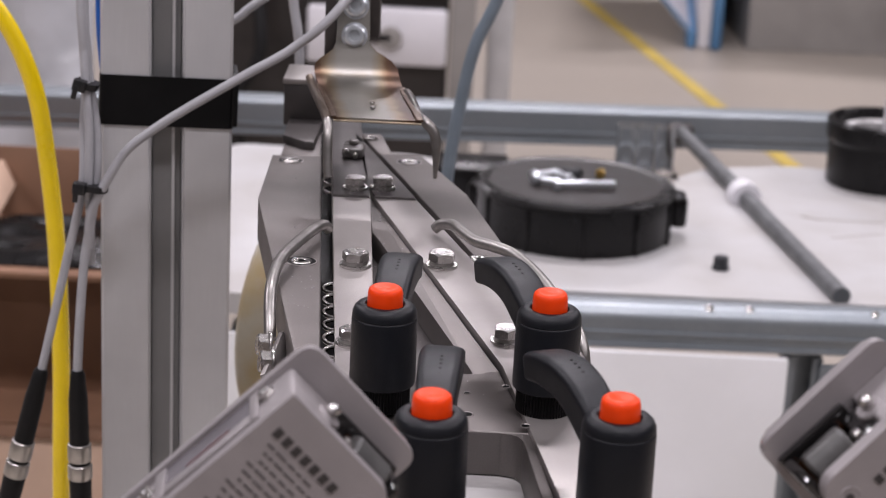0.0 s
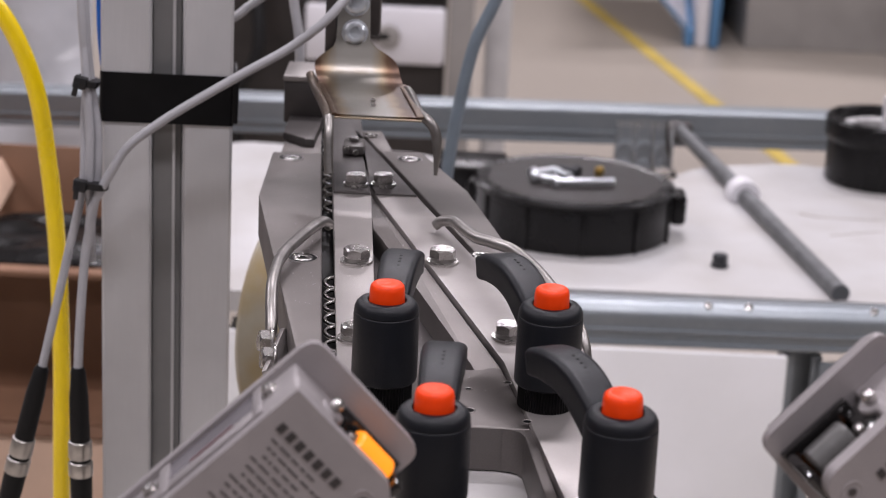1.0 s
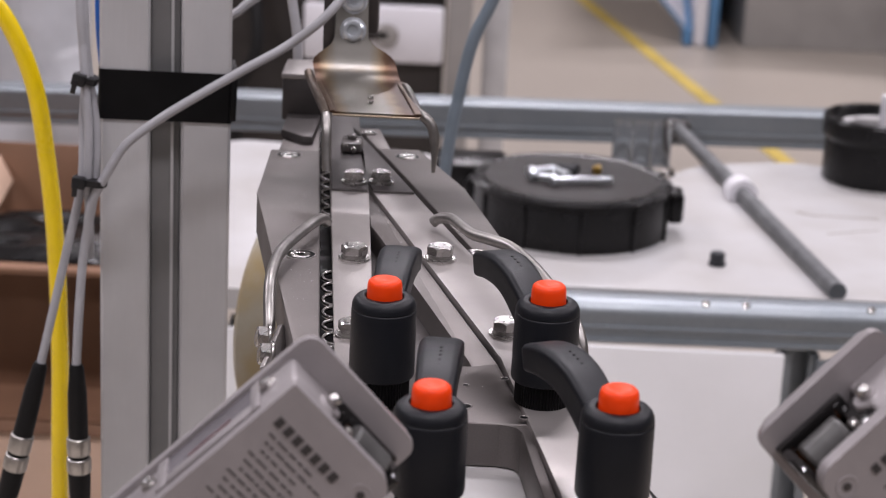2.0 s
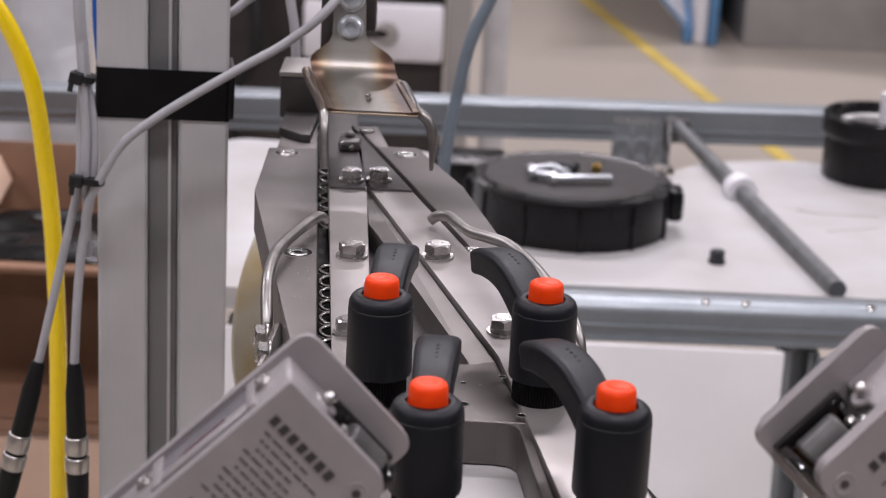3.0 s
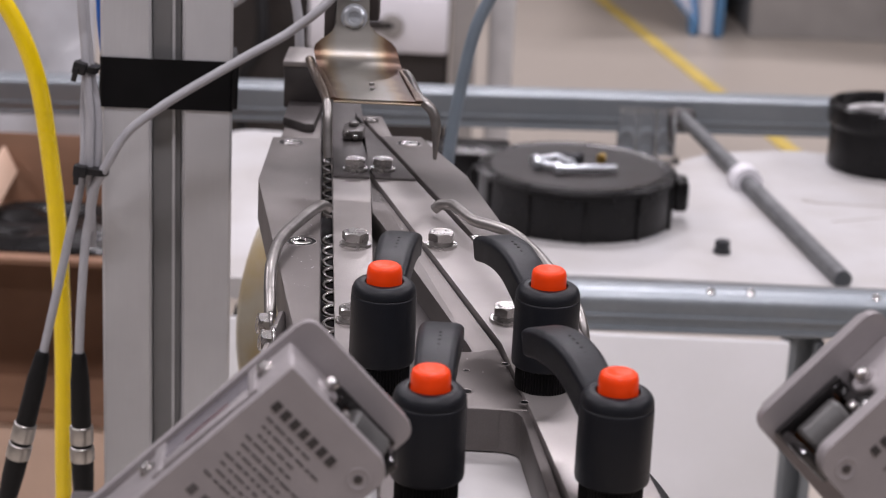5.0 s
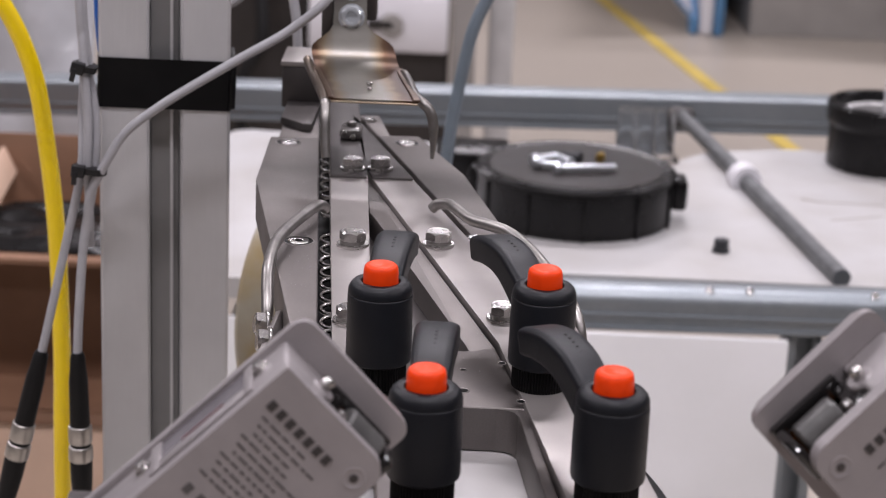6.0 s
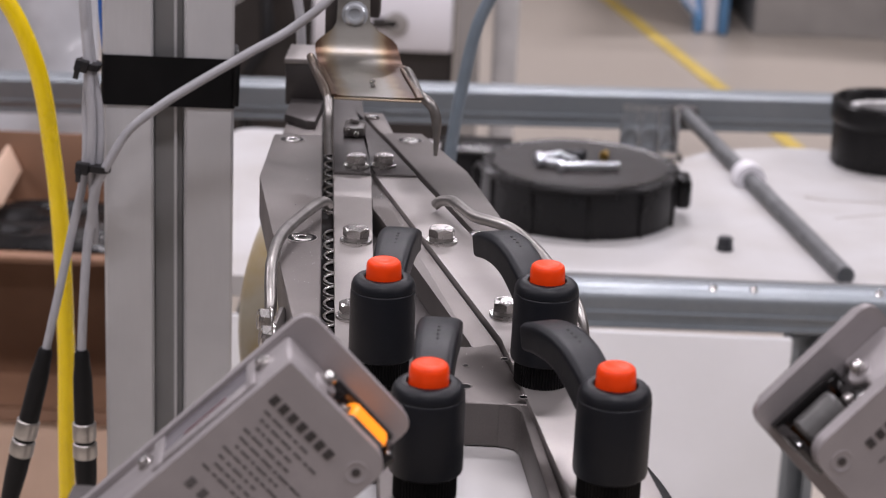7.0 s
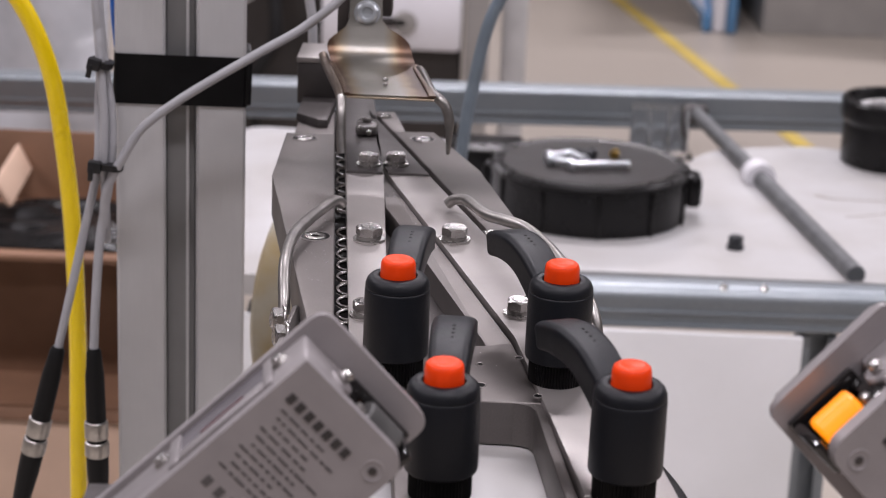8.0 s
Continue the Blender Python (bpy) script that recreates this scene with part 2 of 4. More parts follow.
    if bevel:
        bmesh.ops.bevel(bm, geom=list(top.edges), offset=bevel, segments=seg, profile=0.5, affect="EDGES")
    return bm


def lathe(profile, seg=40, bm=None, m=None):
    """A turned shape about z from (radius, height) pairs."""
    bm = bm or bmesh.new()
    rings = []
    for r, z in profile:
        if r < 1e-6:
            rings.append([bm.verts.new((0, 0, z))])
        else:
            rings.append([bm.verts.new((r * math.cos(2 * math.pi * k / seg), r * math.sin(2 * math.pi * k / seg), z)) for k in range(seg)])
    for a, b in zip(rings, rings[1:]):
        for k in range(seg):
            j = (k + 1) % seg
            if len(a) == 1 and len(b) == 1:
                continue
            if len(a) == 1:
                bm.faces.new((a[0], b[k], b[j]))
            elif len(b) == 1:
                bm.faces.new((a[k], a[j], b[0]))
            else:
                bm.faces.new((a[k], a[j], b[j], b[k]))
    if m:
        bmesh.ops.transform(bm, matrix=m, verts=[v for r in rings for v in r])
    return bm


def rounded(r, z0, z1, b=0.001, n=3):
    """The profile of a capped cylinder with rounded rims."""
    p = [(0, z0)]
    p += [(r - b + b * math.sin(a), z0 + b - b * math.cos(a)) for a in [math.pi / 2 * k / n for k in range(n + 1)]]
    p += [(r - b + b * math.cos(a), z1 - b + b * math.sin(a)) for a in [math.pi / 2 * k / n for k in range(n + 1)]]
    return p + [(0, z1)]


def spline(points, steps=8):
    pts = [Vector(p) for p in points]
    pts = [pts[0] * 2 - pts[1]] + pts + [pts[-1] * 2 - pts[-2]]
    out = []
    for i in range(1, len(pts) - 2):
        a, b, c, d = pts[i - 1:i + 3]
        for k in range(steps):
            t = k / steps
            out.append(0.5 * (2 * b + (c - a) * t + (2 * a - 5 * b + 4 * c - d) * t * t + (3 * b - a - 3 * c + d) * t ** 3))
    return out + [pts[-2]]


def sweep(points, section, bm=None, up=(0, 0, 1), scales=None, caps=True):
    """A section, (side, up) pairs, drawn along a line of points; scales: its size at each point."""
    bm = bm or bmesh.new()
    pts = [Vector(p) for p in points]
    up = Vector(up)
    rings = []
    for i, p in enumerate(pts):
        d = (pts[min(i + 1, len(pts) - 1)] - pts[max(i - 1, 0)]).normalized()
        side = d.cross(up)
        side = side.normalized() if side.length > 1e-4 else Vector((1, 0, 0))
        u = side.cross(d).normalized()
        s = scales(i / (len(pts) - 1)) if scales else (1, 1)
        rings.append([bm.verts.new(p + side * (a * s[0]) + u * (b * s[1])) for a, b in section])
        up = u
    n = len(section)
    for a, b in zip(rings, rings[1:]):
        for k in range(n):
            bm.faces.new((a[k], a[(k + 1) % n], b[(k + 1) % n], b[k]))
    if caps:
        bm.faces.new(rings[0][::-1])
        bm.faces.new(rings[-1])
    return bm


def circle(r, n=14):
    return [(r * math.cos(2 * math.pi * k / n), r * math.sin(2 * math.pi * k / n)) for k in range(n)]


def round_rect(w, h, r, n=4):
    out = []
    for cx, cy, a0 in ((w - r, h - r, 0), (-w + r, h - r, 90), (-w + r, -h + r, 180), (w - r, -h + r, 270)):
        out += [(cx + r * math.cos(radians(a0 + 90 * k / n)), cy + r * math.sin(radians(a0 + 90 * k / n))) for k in range(n + 1)]
    return out


def tube(points, r, n=14, steps=8, bm=None, up=(0, 0, 1)):
    return sweep(spline(points, steps), circle(r, n), bm, up)


def one(name, bm, material, label, category, group="", kind="", smooth=35):
    return tagged(part(name, bm, material, smooth=smooth), label, category, group, kind)


# ---- hall ----
one("floor", block(-9, 11, -9, 13, -0.2, 0.0), CONCRETE, "beige-grey sealed concrete workshop floor", "floor", kind="structure")
for nm, b in (("wall_north", (-9, 11, 13, 13.3, 0, 6)), ("wall_south", (-9, 11, -9.3, -9, 0, 6)), ("wall_west", (-9.3, -9, -9.3, 13.3, 0, 6)), ("wall_east", (11, 11.3, -9.3, 13.3, 0, 6))):
    one(nm, block(*b), WALL, "plain grey painted workshop wall", "wall", kind="structure")
one("ceiling", block(-9.3, 11.3, -9.3, 13.3, 6.0, 6.2), CEIL, "plain pale sheet-metal hall ceiling", "ceiling", kind="structure")
for lx, ly, lw in LAMPS:
    t = thing("ceiling_lamp", pose(lx, ly, 4.6), "long white hall lamp under the ceiling", "lamp", "hall lamps")
    part("housing", block(-0.75, 0.75, -0.22, 0.22, 0.02, 0.12, 0.02), PALE_PANEL, t)
    part("hanger", block(-0.62, -0.60, -0.01, 0.01, 0.12, 1.40), GREY_PAINT, t)
    part("hanger", block(0.60, 0.62, -0.01, 0.01, 0.12, 1.40), GREY_PAINT, t)
    part("diffuser", block(-0.7, 0.7, -0.18, 0.18, 0.0, 0.02), GLOW, t)


def stripe(x0, y0, x1, y1, w):
    d = Vector((x1 - x0, y1 - y0)).normalized()
    s = Vector((-d.y, d.x)) * w / 2
    pts = [(x0 - s.x, y0 - s.y), (x1 - s.x, y1 - s.y), (x1 + s.x, y1 + s.y), (x0 + s.x, y0 + s.y)]
    return slab(pts, 0.0, 0.004)


one("floor_marking", stripe(0.1165, 8.5, 1.05, 3.25, 0.044), FLOOR_PAINT, "yellow painted lane line on the concrete floor", "floor marking", kind="structure")

# ---- things far behind ----
def crate(m, w, d, h, mat_a, label, legs=0.0):
    t = thing("storage_crate", m, label, "crate", "crates on the far floor")
    th = 0.02
    part("side", block(-w / 2, w / 2, -d / 2, -d / 2 + th, legs, h, 0.006), mat_a, t)
    part("side", block(-w / 2, w / 2, d / 2 - th, d / 2, legs, h, 0.006), mat_a, t)
    part("side", block(-w / 2, -w / 2 + th, -d / 2 + th, d / 2 - th, legs, h, 0.006), mat_a, t)
    part("side", block(w / 2 - th, w / 2, -d / 2 + th, d / 2 - th, legs, h, 0.006), mat_a, t)
    part("base", block(-w / 2 + th, w / 2 - th, -d / 2 + th, d / 2 - th, legs, legs + th), mat_a, t)
    part("rim", block(-w / 2 - 0.015, w / 2 + 0.015, -d / 2 - 0.015, -d / 2, h - 0.05, h - 0.01, 0.005), mat_a, t)
    if legs:
        for sx in (-1, 1):
            for sy in (-1, 1):
                part("foot", block(sx * (w / 2 - 0.05) - 0.04, sx * (w / 2 - 0.05) + 0.04, sy * (d / 2 - 0.05) - 0.04, sy * (d / 2 - 0.05) + 0.04, 0, legs), mat_a, t)
    return t


t = thing("roll_stand", pose(0.862, 6.18, 0, 0, 0, -5), "white film cover leaning on a blue pallet box", "pallet box")
part("box", block(0.002, 0.036, -0.45, 0.45, 0.0, 0.75, 0.012), BLUE_PAINT, t)
part("white_side", block(-0.042, 0.0015, -0.44, 0.44, 0.0, 0.75, 0.012), PALE_PANEL, t, "white side of the box")
part("cover", block(-0.018, 0.0, -0.43, 0.43, 0.0, 0.62, 0.01), PALE_PANEL, t, "white plastic cover").matrix_local = pose(-0.060, 0, 0.055, 0, -42, 0)
part("cover_edge", block(-0.012, 0.0, -0.435, 0.435, 0.0, 0.62, 0.004), BLUE_PAINT, t, "blue lower edge of the cover").matrix_local = pose(-0.047, 0, 0.040, 0, -42, 0)
part("base", block(-0.075, -0.044, -0.44, 0.44, 0.0, 0.06, 0.01), BLUE_PAINT, t)
crate(pose(1.30, 6.22, 0, 0, 0, 2), 0.74, 0.88, 0.85, GREY_PAINT, "brown-grey plastic storage crate on the floor")
crate(pose(2.2, 6.15, 0, 0, 0, -3), 0.86, 0.9, 0.9, GREY_PAINT, "brown-grey plastic storage crate beside another one")
t = thing("machine_cabinet", pose(-0.16, 3.0, 0), "dark machine with a pale cover panel behind the cart", "machine")
part("body", block(-0.32, 0.15, 0.03, 0.9, 0.08, 0.95, 0.01), DARK_PAINT, t)
part("plinth", block(-0.30, 0.13, 0.06, 0.88, 0.0, 0.08), DARK_PAINT, t)
pn = part("cover_panel", block(-0.108, 0.148, 0.0, 0.03, 0.482, 0.588, 0.008), PALE_PANEL, t, "pale cover panel with a dark catch")
part("catch", block(0.0, 0.05, -0.012, 0.0, 0.525, 0.545, 0.004), DARK_PAINT, pn, "dark catch")
part("knob", lathe(rounded(0.022, 0, 0.012, 0.003), 20, m=pose(0.045, 0.0, 0.535, 90)), GREY_PAINT, pn)
part("corner_post", block(0.155, 0.20, 0.02, 0.07, 0.0, 1.0, 0.004), GREY_PAINT, t, "grey corner post")
part("corner_post", block(0.225, 0.272, 0.12, 0.17, 0.0, 1.0, 0.004), ALU, t, "grey corner post")
part("cross_bar", block(-0.32, 0.15, 0.0, 0.03, 0.62, 0.66, 0.004), GREY_PAINT, t)
part("hose", tube([(-0.2, 0.0, 0.62), (-0.19, -0.03, 0.5), (-0.23, -0.03, 0.4), (-0.21, 0.0, 0.2)], 0.012, 10), RUBBER, t)

# ---- cart with strut rails ----
CART = thing("workshop_cart", pose(0.1, 0.95, 0), "cart of galvanised strut rails with a white top", "cart")
CART_INV = pose(-0.1, -0.95, 0)


def on_cart(name, bm, mm, label="", m=None):
    ob = part(name, bm, mm, CART, label, smooth=25)
    ob.matrix_local = CART_INV @ (m or pose(0, 0, 0))
    return ob


def strut(p0, p1, h, label, r=0.004):
    """A rolled steel channel between two points, open side down, with round shoulders and turned-in lips."""
    p0, p1 = Vector(p0), Vector(p1)
    L = (p1 - p0).length
    m = Matrix.Translation(p0) @ (p1 - p0).to_track_quat("X", "Z").to_matrix().to_4x4()
    w = h / 2
    arc = [(w - r + r * math.cos(a), w - r + r * math.sin(a)) for a in [math.pi / 2 * k / 5 for k in range(6)]]
    sec = [(-w, -w)] + [(-x, y) for x, y in arc] + arc[::-1] + [(w, -w), (w - 0.007, -w), (w - 0.007, -w + 0.006), (w - 0.0025, -w + 0.006),
           (w - 0.0025, 0), (-w + 0.0025, 0), (-w + 0.0025, -w + 0.006), (-w + 0.007, -w + 0.006), (-w + 0.007, -w)]
    ob = on_cart("strut_rail", sweep([(0, 0, 0), (L / 2, 0, 0), (L, 0, 0)], sec), ZINC, label, m)
    part("fold", block(0, L, -w - 0.0022, -w, -w + 0.0095, -w + 0.0125, 0.001), ZINC, ob)
    part("fold", block(0, L, -w - 0.0022, -w, -w, -w + 0.0035, 0.001), ZINC, ob)
    return ob


FR, BR = 0.029, 0.033
strut((-0.085, 0.6985, 0.8011), (0.62, 0.6985, 0.8085), FR, "near strut rail", 0.0105)
strut((-0.75, 1.216, 0.802), (0.8, 1.216, 0.828), BR, "far strut rail")
LEG = [(-0.013, -0.013), (-0.013, 0.013), (0.013, 0.013), (0.013, -0.013), (0.006, -0.013), (0.006, -0.010), (0.010, -0.010), (0.010, 0.010), (-0.010, 0.010), (-0.010, -0.010), (-0.006, -0.010), (-0.006, -0.013)]
for lx, ly in ((0.251, 0.702), (-0.13, 0.702), (0.60, 0.702), (-0.13, 1.22), (0.60, 1.22)):
    lg = on_cart("leg", sweep([(0, 0, 0.0), (0, 0, 0.4), (0, 0, 0.785)], LEG, up=(0, 1, 0)), ZINC, "", pose(lx, ly, 0))
    part("corner_plate", block(0.010, 0.040, -0.020, -0.015, 0.725, 0.783, 0.001), ZINC, lg)
    part("corner_bolt", lathe(rounded(0.006, 0, 0.005), 6, m=pose(0.028, -0.020, 0.772, 90)), BOLT, lg)
for bx, bz in ((0.183, 0.8172), (0.2105, 0.8175), (0.296, 0.8184)):
    on_cart("rail_bolt", lathe(rounded(0.0029, 0, 0.002, 0.0008), 16), BOLT, "bright bolt head", pose(bx, 0.6903, bz, 40))
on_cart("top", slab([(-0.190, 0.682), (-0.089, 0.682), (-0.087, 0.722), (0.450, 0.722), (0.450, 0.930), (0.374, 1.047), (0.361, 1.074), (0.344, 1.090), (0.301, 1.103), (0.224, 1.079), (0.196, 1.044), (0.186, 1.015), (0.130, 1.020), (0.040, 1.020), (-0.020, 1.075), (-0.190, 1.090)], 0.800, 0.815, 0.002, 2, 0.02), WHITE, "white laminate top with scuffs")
on_cart("scuff", slab([(0.2940, 0.9343), (0.3500, 0.9326), (0.3500, 0.9334), (0.2940, 0.9357)], 0.815, 0.8152), SCUFF, "brown scuff mark")
on_cart("scuff", slab([(0.2990, 0.8824), (0.3440, 0.9016), (0.3440, 0.9024), (0.2990, 0.8836)], 0.815, 0.8152), SCUFF, "brown scuff mark")
on_cart("scuff", slab([(0.2850, 0.9404), (0.2990, 0.9320), (0.2990, 0.9340), (0.2850, 0.9436)], 0.815, 0.8152), SCUFF, "brown scuff mark")
on_cart("side_panel", block(-0.20, 0.238, 0.6745, 0.6805, 0.25, 0.7890, 0.002), PANEL_LIT_WHITE, "white laminate side panel")
on_cart("shelf", block(-0.10, 0.58, 0.72, 1.2, 0.25, 0.27, 0.003), WHITE)
for hy in (0.80, 0.98):
    on_cart("bearer", block(-0.13, 0.60, hy - 0.015, hy + 0.015, 0.770, 0.7995, 0.002), ZINC)

t = thing("cross_pipe", pose(0, 0, 0), "grey steel pipe laid across the cart with a white clip", "pipe")
part("pipe", tube([(0.2085, 1.2090, 0.8215), (0.2428, 0.9724, 0.8208), (0.2789, 0.7234, 0.8200)], 0.0066, 18), PIPE, t)
pc = Vector((0.2428, 0.9724, 0.8208))
part("clip", sweep([pc - Vector((0.0013, -0.0089, -0.0000)), pc, pc + Vector((0.0013, -0.0089, -0.0000))], circle(0.0125, 24)), PALE_PANEL, t, "white plastic pipe clip")
part("end_fitting", block(0.202, 0.224, 1.175, 1.1975, 0.812, 0.828, 0.003), DARK_PAINT, t, "dark end fitting")

t = thing("drum_lid", pose(0.0985, 0.870, 0.815), "round black plastic lid with a ribbed rim on the cart", "lid")
LR = 0.0765
part("top", lathe([(0, 0.0385), (LR - 0.010, 0.0385), (LR - 0.008, 0.0392), (LR - 0.003, 0.0392), (LR, 0.037), (LR, 0.034), (LR - 0.0015, 0.033), (LR - 0.0015, 0.002), (LR - 0.003, 0.0), (0, 0.0)], 72), LID, t)
part("dusty_face", lathe([(0, 0.0385), (LR - 0.0102, 0.0385), (LR - 0.0104, 0.0389), (0, 0.0389)], 72), DUSTY_LID, t, "dusty grey-black face")
for k in range(11):
    a = 2 * math.pi * (k + 0.33) / 11
    part("rib", block(LR - 0.003, LR + 0.0002, -0.0016, 0.0016, 0.0, 0.033, 0.0008), LID, t).matrix_local = pose(0, 0, 0, 0, 0, math.degrees(a))
part("tab", block(LR - 0.004, LR + 0.009, -0.014, 0.014, 0.010, 0.034, 0.004), LID, t).matrix_local = pose(0, 0, 0, 0, 0, -2)
part("tab", block(LR - 0.004, LR + 0.006, -0.010, 0.010, 0.006, 0.032, 0.004), LID, t).matrix_local = pose(0, 0, 0, 0, 0, 168)
one("black_box", block(-0.01, 0.05, 0.935, 0.99, 0.8155, 0.842, 0.003), LID, "small black plastic box beside the drum lid", "box")


def loose_bolt(x, y, rz, length, r, mm, label):
    t = thing("loose_screw", pose(x, y, 0.8539 + r * 1.45, 0, 90, rz), label, "screw", "loose screws on the lid")
    part("shank", lathe(rounded(r, 0, length, r * 0.2), 12), mm, t)
    part("head", lathe(rounded(r * 1.7, -r * 1.6, 0, r * 0.3), 6), mm, t)
    return t


PALE_ZINC = mat("bright_zinc_screw", (0.72, 0.76, 0.80), 0.3, 0.85, 0.06, 60, 0.1, 60)
loose_bolt(0.085, 0.845, 12, 0.043, 0.0028, PALE_ZINC, "long bright zinc screw lying on the black lid")
loose_bolt(0.068, 0.868, 38, 0.020, 0.0028, PALE_ZINC, "bright zinc screw lying among others on the lid")
loose_bolt(0.092, 0.864, 115, 0.017, 0.0026, PALE_ZINC, "bright zinc screw lying among others on the lid")
loose_bolt(0.070, 0.856, -28, 0.013, 0.003, PALE_ZINC, "bright zinc screw lying among others on the lid")
loose_bolt(0.098, 0.878, 150, 0.012, 0.003, DARK_RUBBER, "dark screw lying among others on the lid")
loose_bolt(0.118, 0.885, 80, 0.008, 0.0024, BRASS, "small brass screw lying on the black lid")
t = thing("rubber_nut", pose(0.2025, 0.789, 0.815), "small dark rubber stop lying on the white cart top", "stop")
part("body", lathe(rounded(0.0055, 0, 0.010, 0.001), 6), DARK_RUBBER, t)
part("collar", lathe(rounded(0.0065, 0, 0.003, 0.0008), 16), DARK_RUBBER, t)

t = thing("clear_holder", pose(0.1675, 1.045, 0.815), "clear plastic holder under the far rail", "holder")
for k in range(3):
    part("tube", lathe([(0.008, 0), (0.0085, 0.001), (0.0085, 0.043), (0.0081, 0.0435), (0.0077, 0.043), (0.0077, 0.002), (0, 0.002)], 18, m=pose(-0.017 + 0.0165 * k, 0, 0)), CLEAR, t)
part("base", block(-0.028, 0.028, -0.012, 0.012, 0.0, 0.004, 0.001), CLEAR, t)

t = thing("black_canister", pose(0.370, 1.058, 0.815), "open black plastic canister with a pale ring inside", "canister")
part("body", lathe([(0, 0), (0.044, 0), (0.0455, 0.002), (0.0455, 0.036), (0.0480, 0.039), (0.0485, 0.041), (0.0485, 0.054), (0.0470, 0.056), (0.0425, 0.056), (0.0408, 0.054), (0.0405, 0.01), (0, 0.01)], 48), LID, t)
part("insert", lathe([(0.0402, 0.040), (0.0402, 0.045), (0.034, 0.048), (0.030, 0.046), (0.030, 0.040), (0.0402, 0.040)], 40), WHITE, t, "pale plastic ring")
part("spout", lathe(rounded(0.007, 0.01, 0.072, 0.002), 20, m=pose(0.008, 0.012, 0)), PALE_PANEL, t, "pale plastic spout")

# ---- cardboard and film beside the post ----
def carton(m, w, d, h, label, mm, flap=0.09, tilt=35):
    t = thing("cardboard_box", m, label, "box", "cardboard boxes")
    th = 0.005
    for y in (-d / 2, d / 2 - th):
        part("wall", block(-w / 2, w / 2, y, y + th, 0, h, 0.001), mm, t)
    for x in (-w / 2, w / 2 - th):
        part("wall", block(x, x + th, -d / 2 + th, d / 2 - th, 0, h, 0.001), mm, t)
    part("bottom", block(-w / 2 + th, w / 2 - th, -d / 2 + th, d / 2 - th, 0, th), mm, t)
    if flap:
        part("flap", block(-w / 2, w / 2, 0, th, 0, flap, 0.001), mm, t).matrix_local = pose(0, d / 2 - th, h, -tilt * 0.3)
        part("flap", block(0, th, -d / 2, d / 2, 0, flap, 0.001), mm, t).matrix_local = pose(-w / 2, 0, h, 0, -tilt)
    return t


t = thing("cardboard_box", pose(-0.425, 1.02, 0.630), "brown cardboard box lying open towards the front", "box", "cardboard boxes")
for xx in (-0.185, 0.180):
    part("wall", block(xx, xx + 0.005, -0.15, 0.15, 0.005, 0.124, 0.001), CARDBOARD, t)
part("wall", block(-0.185, 0.185, -0.15, 0.15, 0.124, 0.129, 0.001), CARDBOARD, t)
part("wall", block(-0.185, 0.185, -0.15, 0.15, 0, 0.005, 0.001), CARDBOARD, t)
part("back", block(-0.18, 0.18, 0.144, 0.149, 0.005, 0.124), CARDBOARD, t)
# made-up panel near the opening, catches light so the inside looks less dark
part("brightening_panel", block(-0.18, 0.18, -0.082, -0.079, 0.005, 0.116), CARDBOARD, t, "added brown panel that brightens the box interior")
part("flap", block(-0.185, 0.185, 0, 0.005, 0, 0.058, 0.001), CARDBOARD, t, "raised brown flap").matrix_local = pose(0, 0.006, 0.129, -10)
part("flap", block(-0.024, 0, 0, 0.16, 0, 0.004, 0.001), CARDBOARD_PALE, t, "pale inner side of a raised flap").matrix_local = pose(0.065, -0.10, 0.152, 0, 62, 4)
part("flap", block(-0.185, 0.185, -0.010, 0, 0, 0.005, 0.001), CARDBOARD, t, "lower flap bent down").matrix_local = pose(0, -0.150, 0.001, 62)
carton(pose(-0.42, 0.985, 0.27), 0.36, 0.24, 0.36, "lower pale brown cardboard box under another one", CARDBOARD_PALE, 0)
one("box_stand", block(-0.72, -0.21, 0.72, 1.19, 0.23, 0.27, 0.004), GREY_PAINT, "grey shelf plate carrying cardboard boxes", "shelf")
for sx in (-0.70, -0.23):
    for sy in (0.74, 1.17):
        one("shelf_leg", block(sx - 0.015, sx + 0.015, sy - 0.015, sy + 0.015, 0, 0.23, 0.002), GREY_PAINT, "grey leg under the box shelf", "leg", "shelf legs")
bm = bmesh.new()
bmesh.ops.create_grid(bm, x_segments=30, y_segments=26, size=0.5)
for v in bm.verts:
    x, y = v.co.x, v.co.y
    edge = max(0.0, 1 - (max(abs(x), abs(y)) * 2) ** 6)
    v.co = Vector((x * 0.35, y * 0.12, 0.002 + edge * (0.004 + 0.014 * abs(noise.noise(Vector((x * 4, y * 4, 1)))) + 0.005 * noise.noise(Vector((x * 11, y * 11, 5))))))
r = bmesh.ops.extrude_face_region(bm, geom=bm.faces[:])
for v in r["geom"]:
    if isinstance(v, bmesh.types.BMVert):
        v.co.z = 0.0
one("dark_bag", bm, LID, "crumpled black bag lying on the cardboard box", "bag").matrix_world = pose(-0.425, 0.945, 0.759)
bm = bmesh.new()
bmesh.ops.create_grid(bm, x_segments=40, y_segments=40, size=0.5)
for v in bm.verts:
    x, y = v.co.x, v.co.y
    v.co.z = 0.05 * noise.noise(Vector((x * 5, y * 5, 0.3))) + 0.02 * noise.noise(Vector((x * 14, y * 14, 2)))
    v.co.x, v.co.y = x * 0.75, y * 0.75
r = bmesh.ops.extrude_face_region(bm, geom=bm.faces[:])
bmesh.ops.translate(bm, vec=(0, 0, -0.012), verts=[v for v in r["geom"] if isinstance(v, bmesh.types.BMVert)])
bag = one("plastic_sheet", bm, BAG, "crumpled grey plastic film hanging behind the rail", "film")
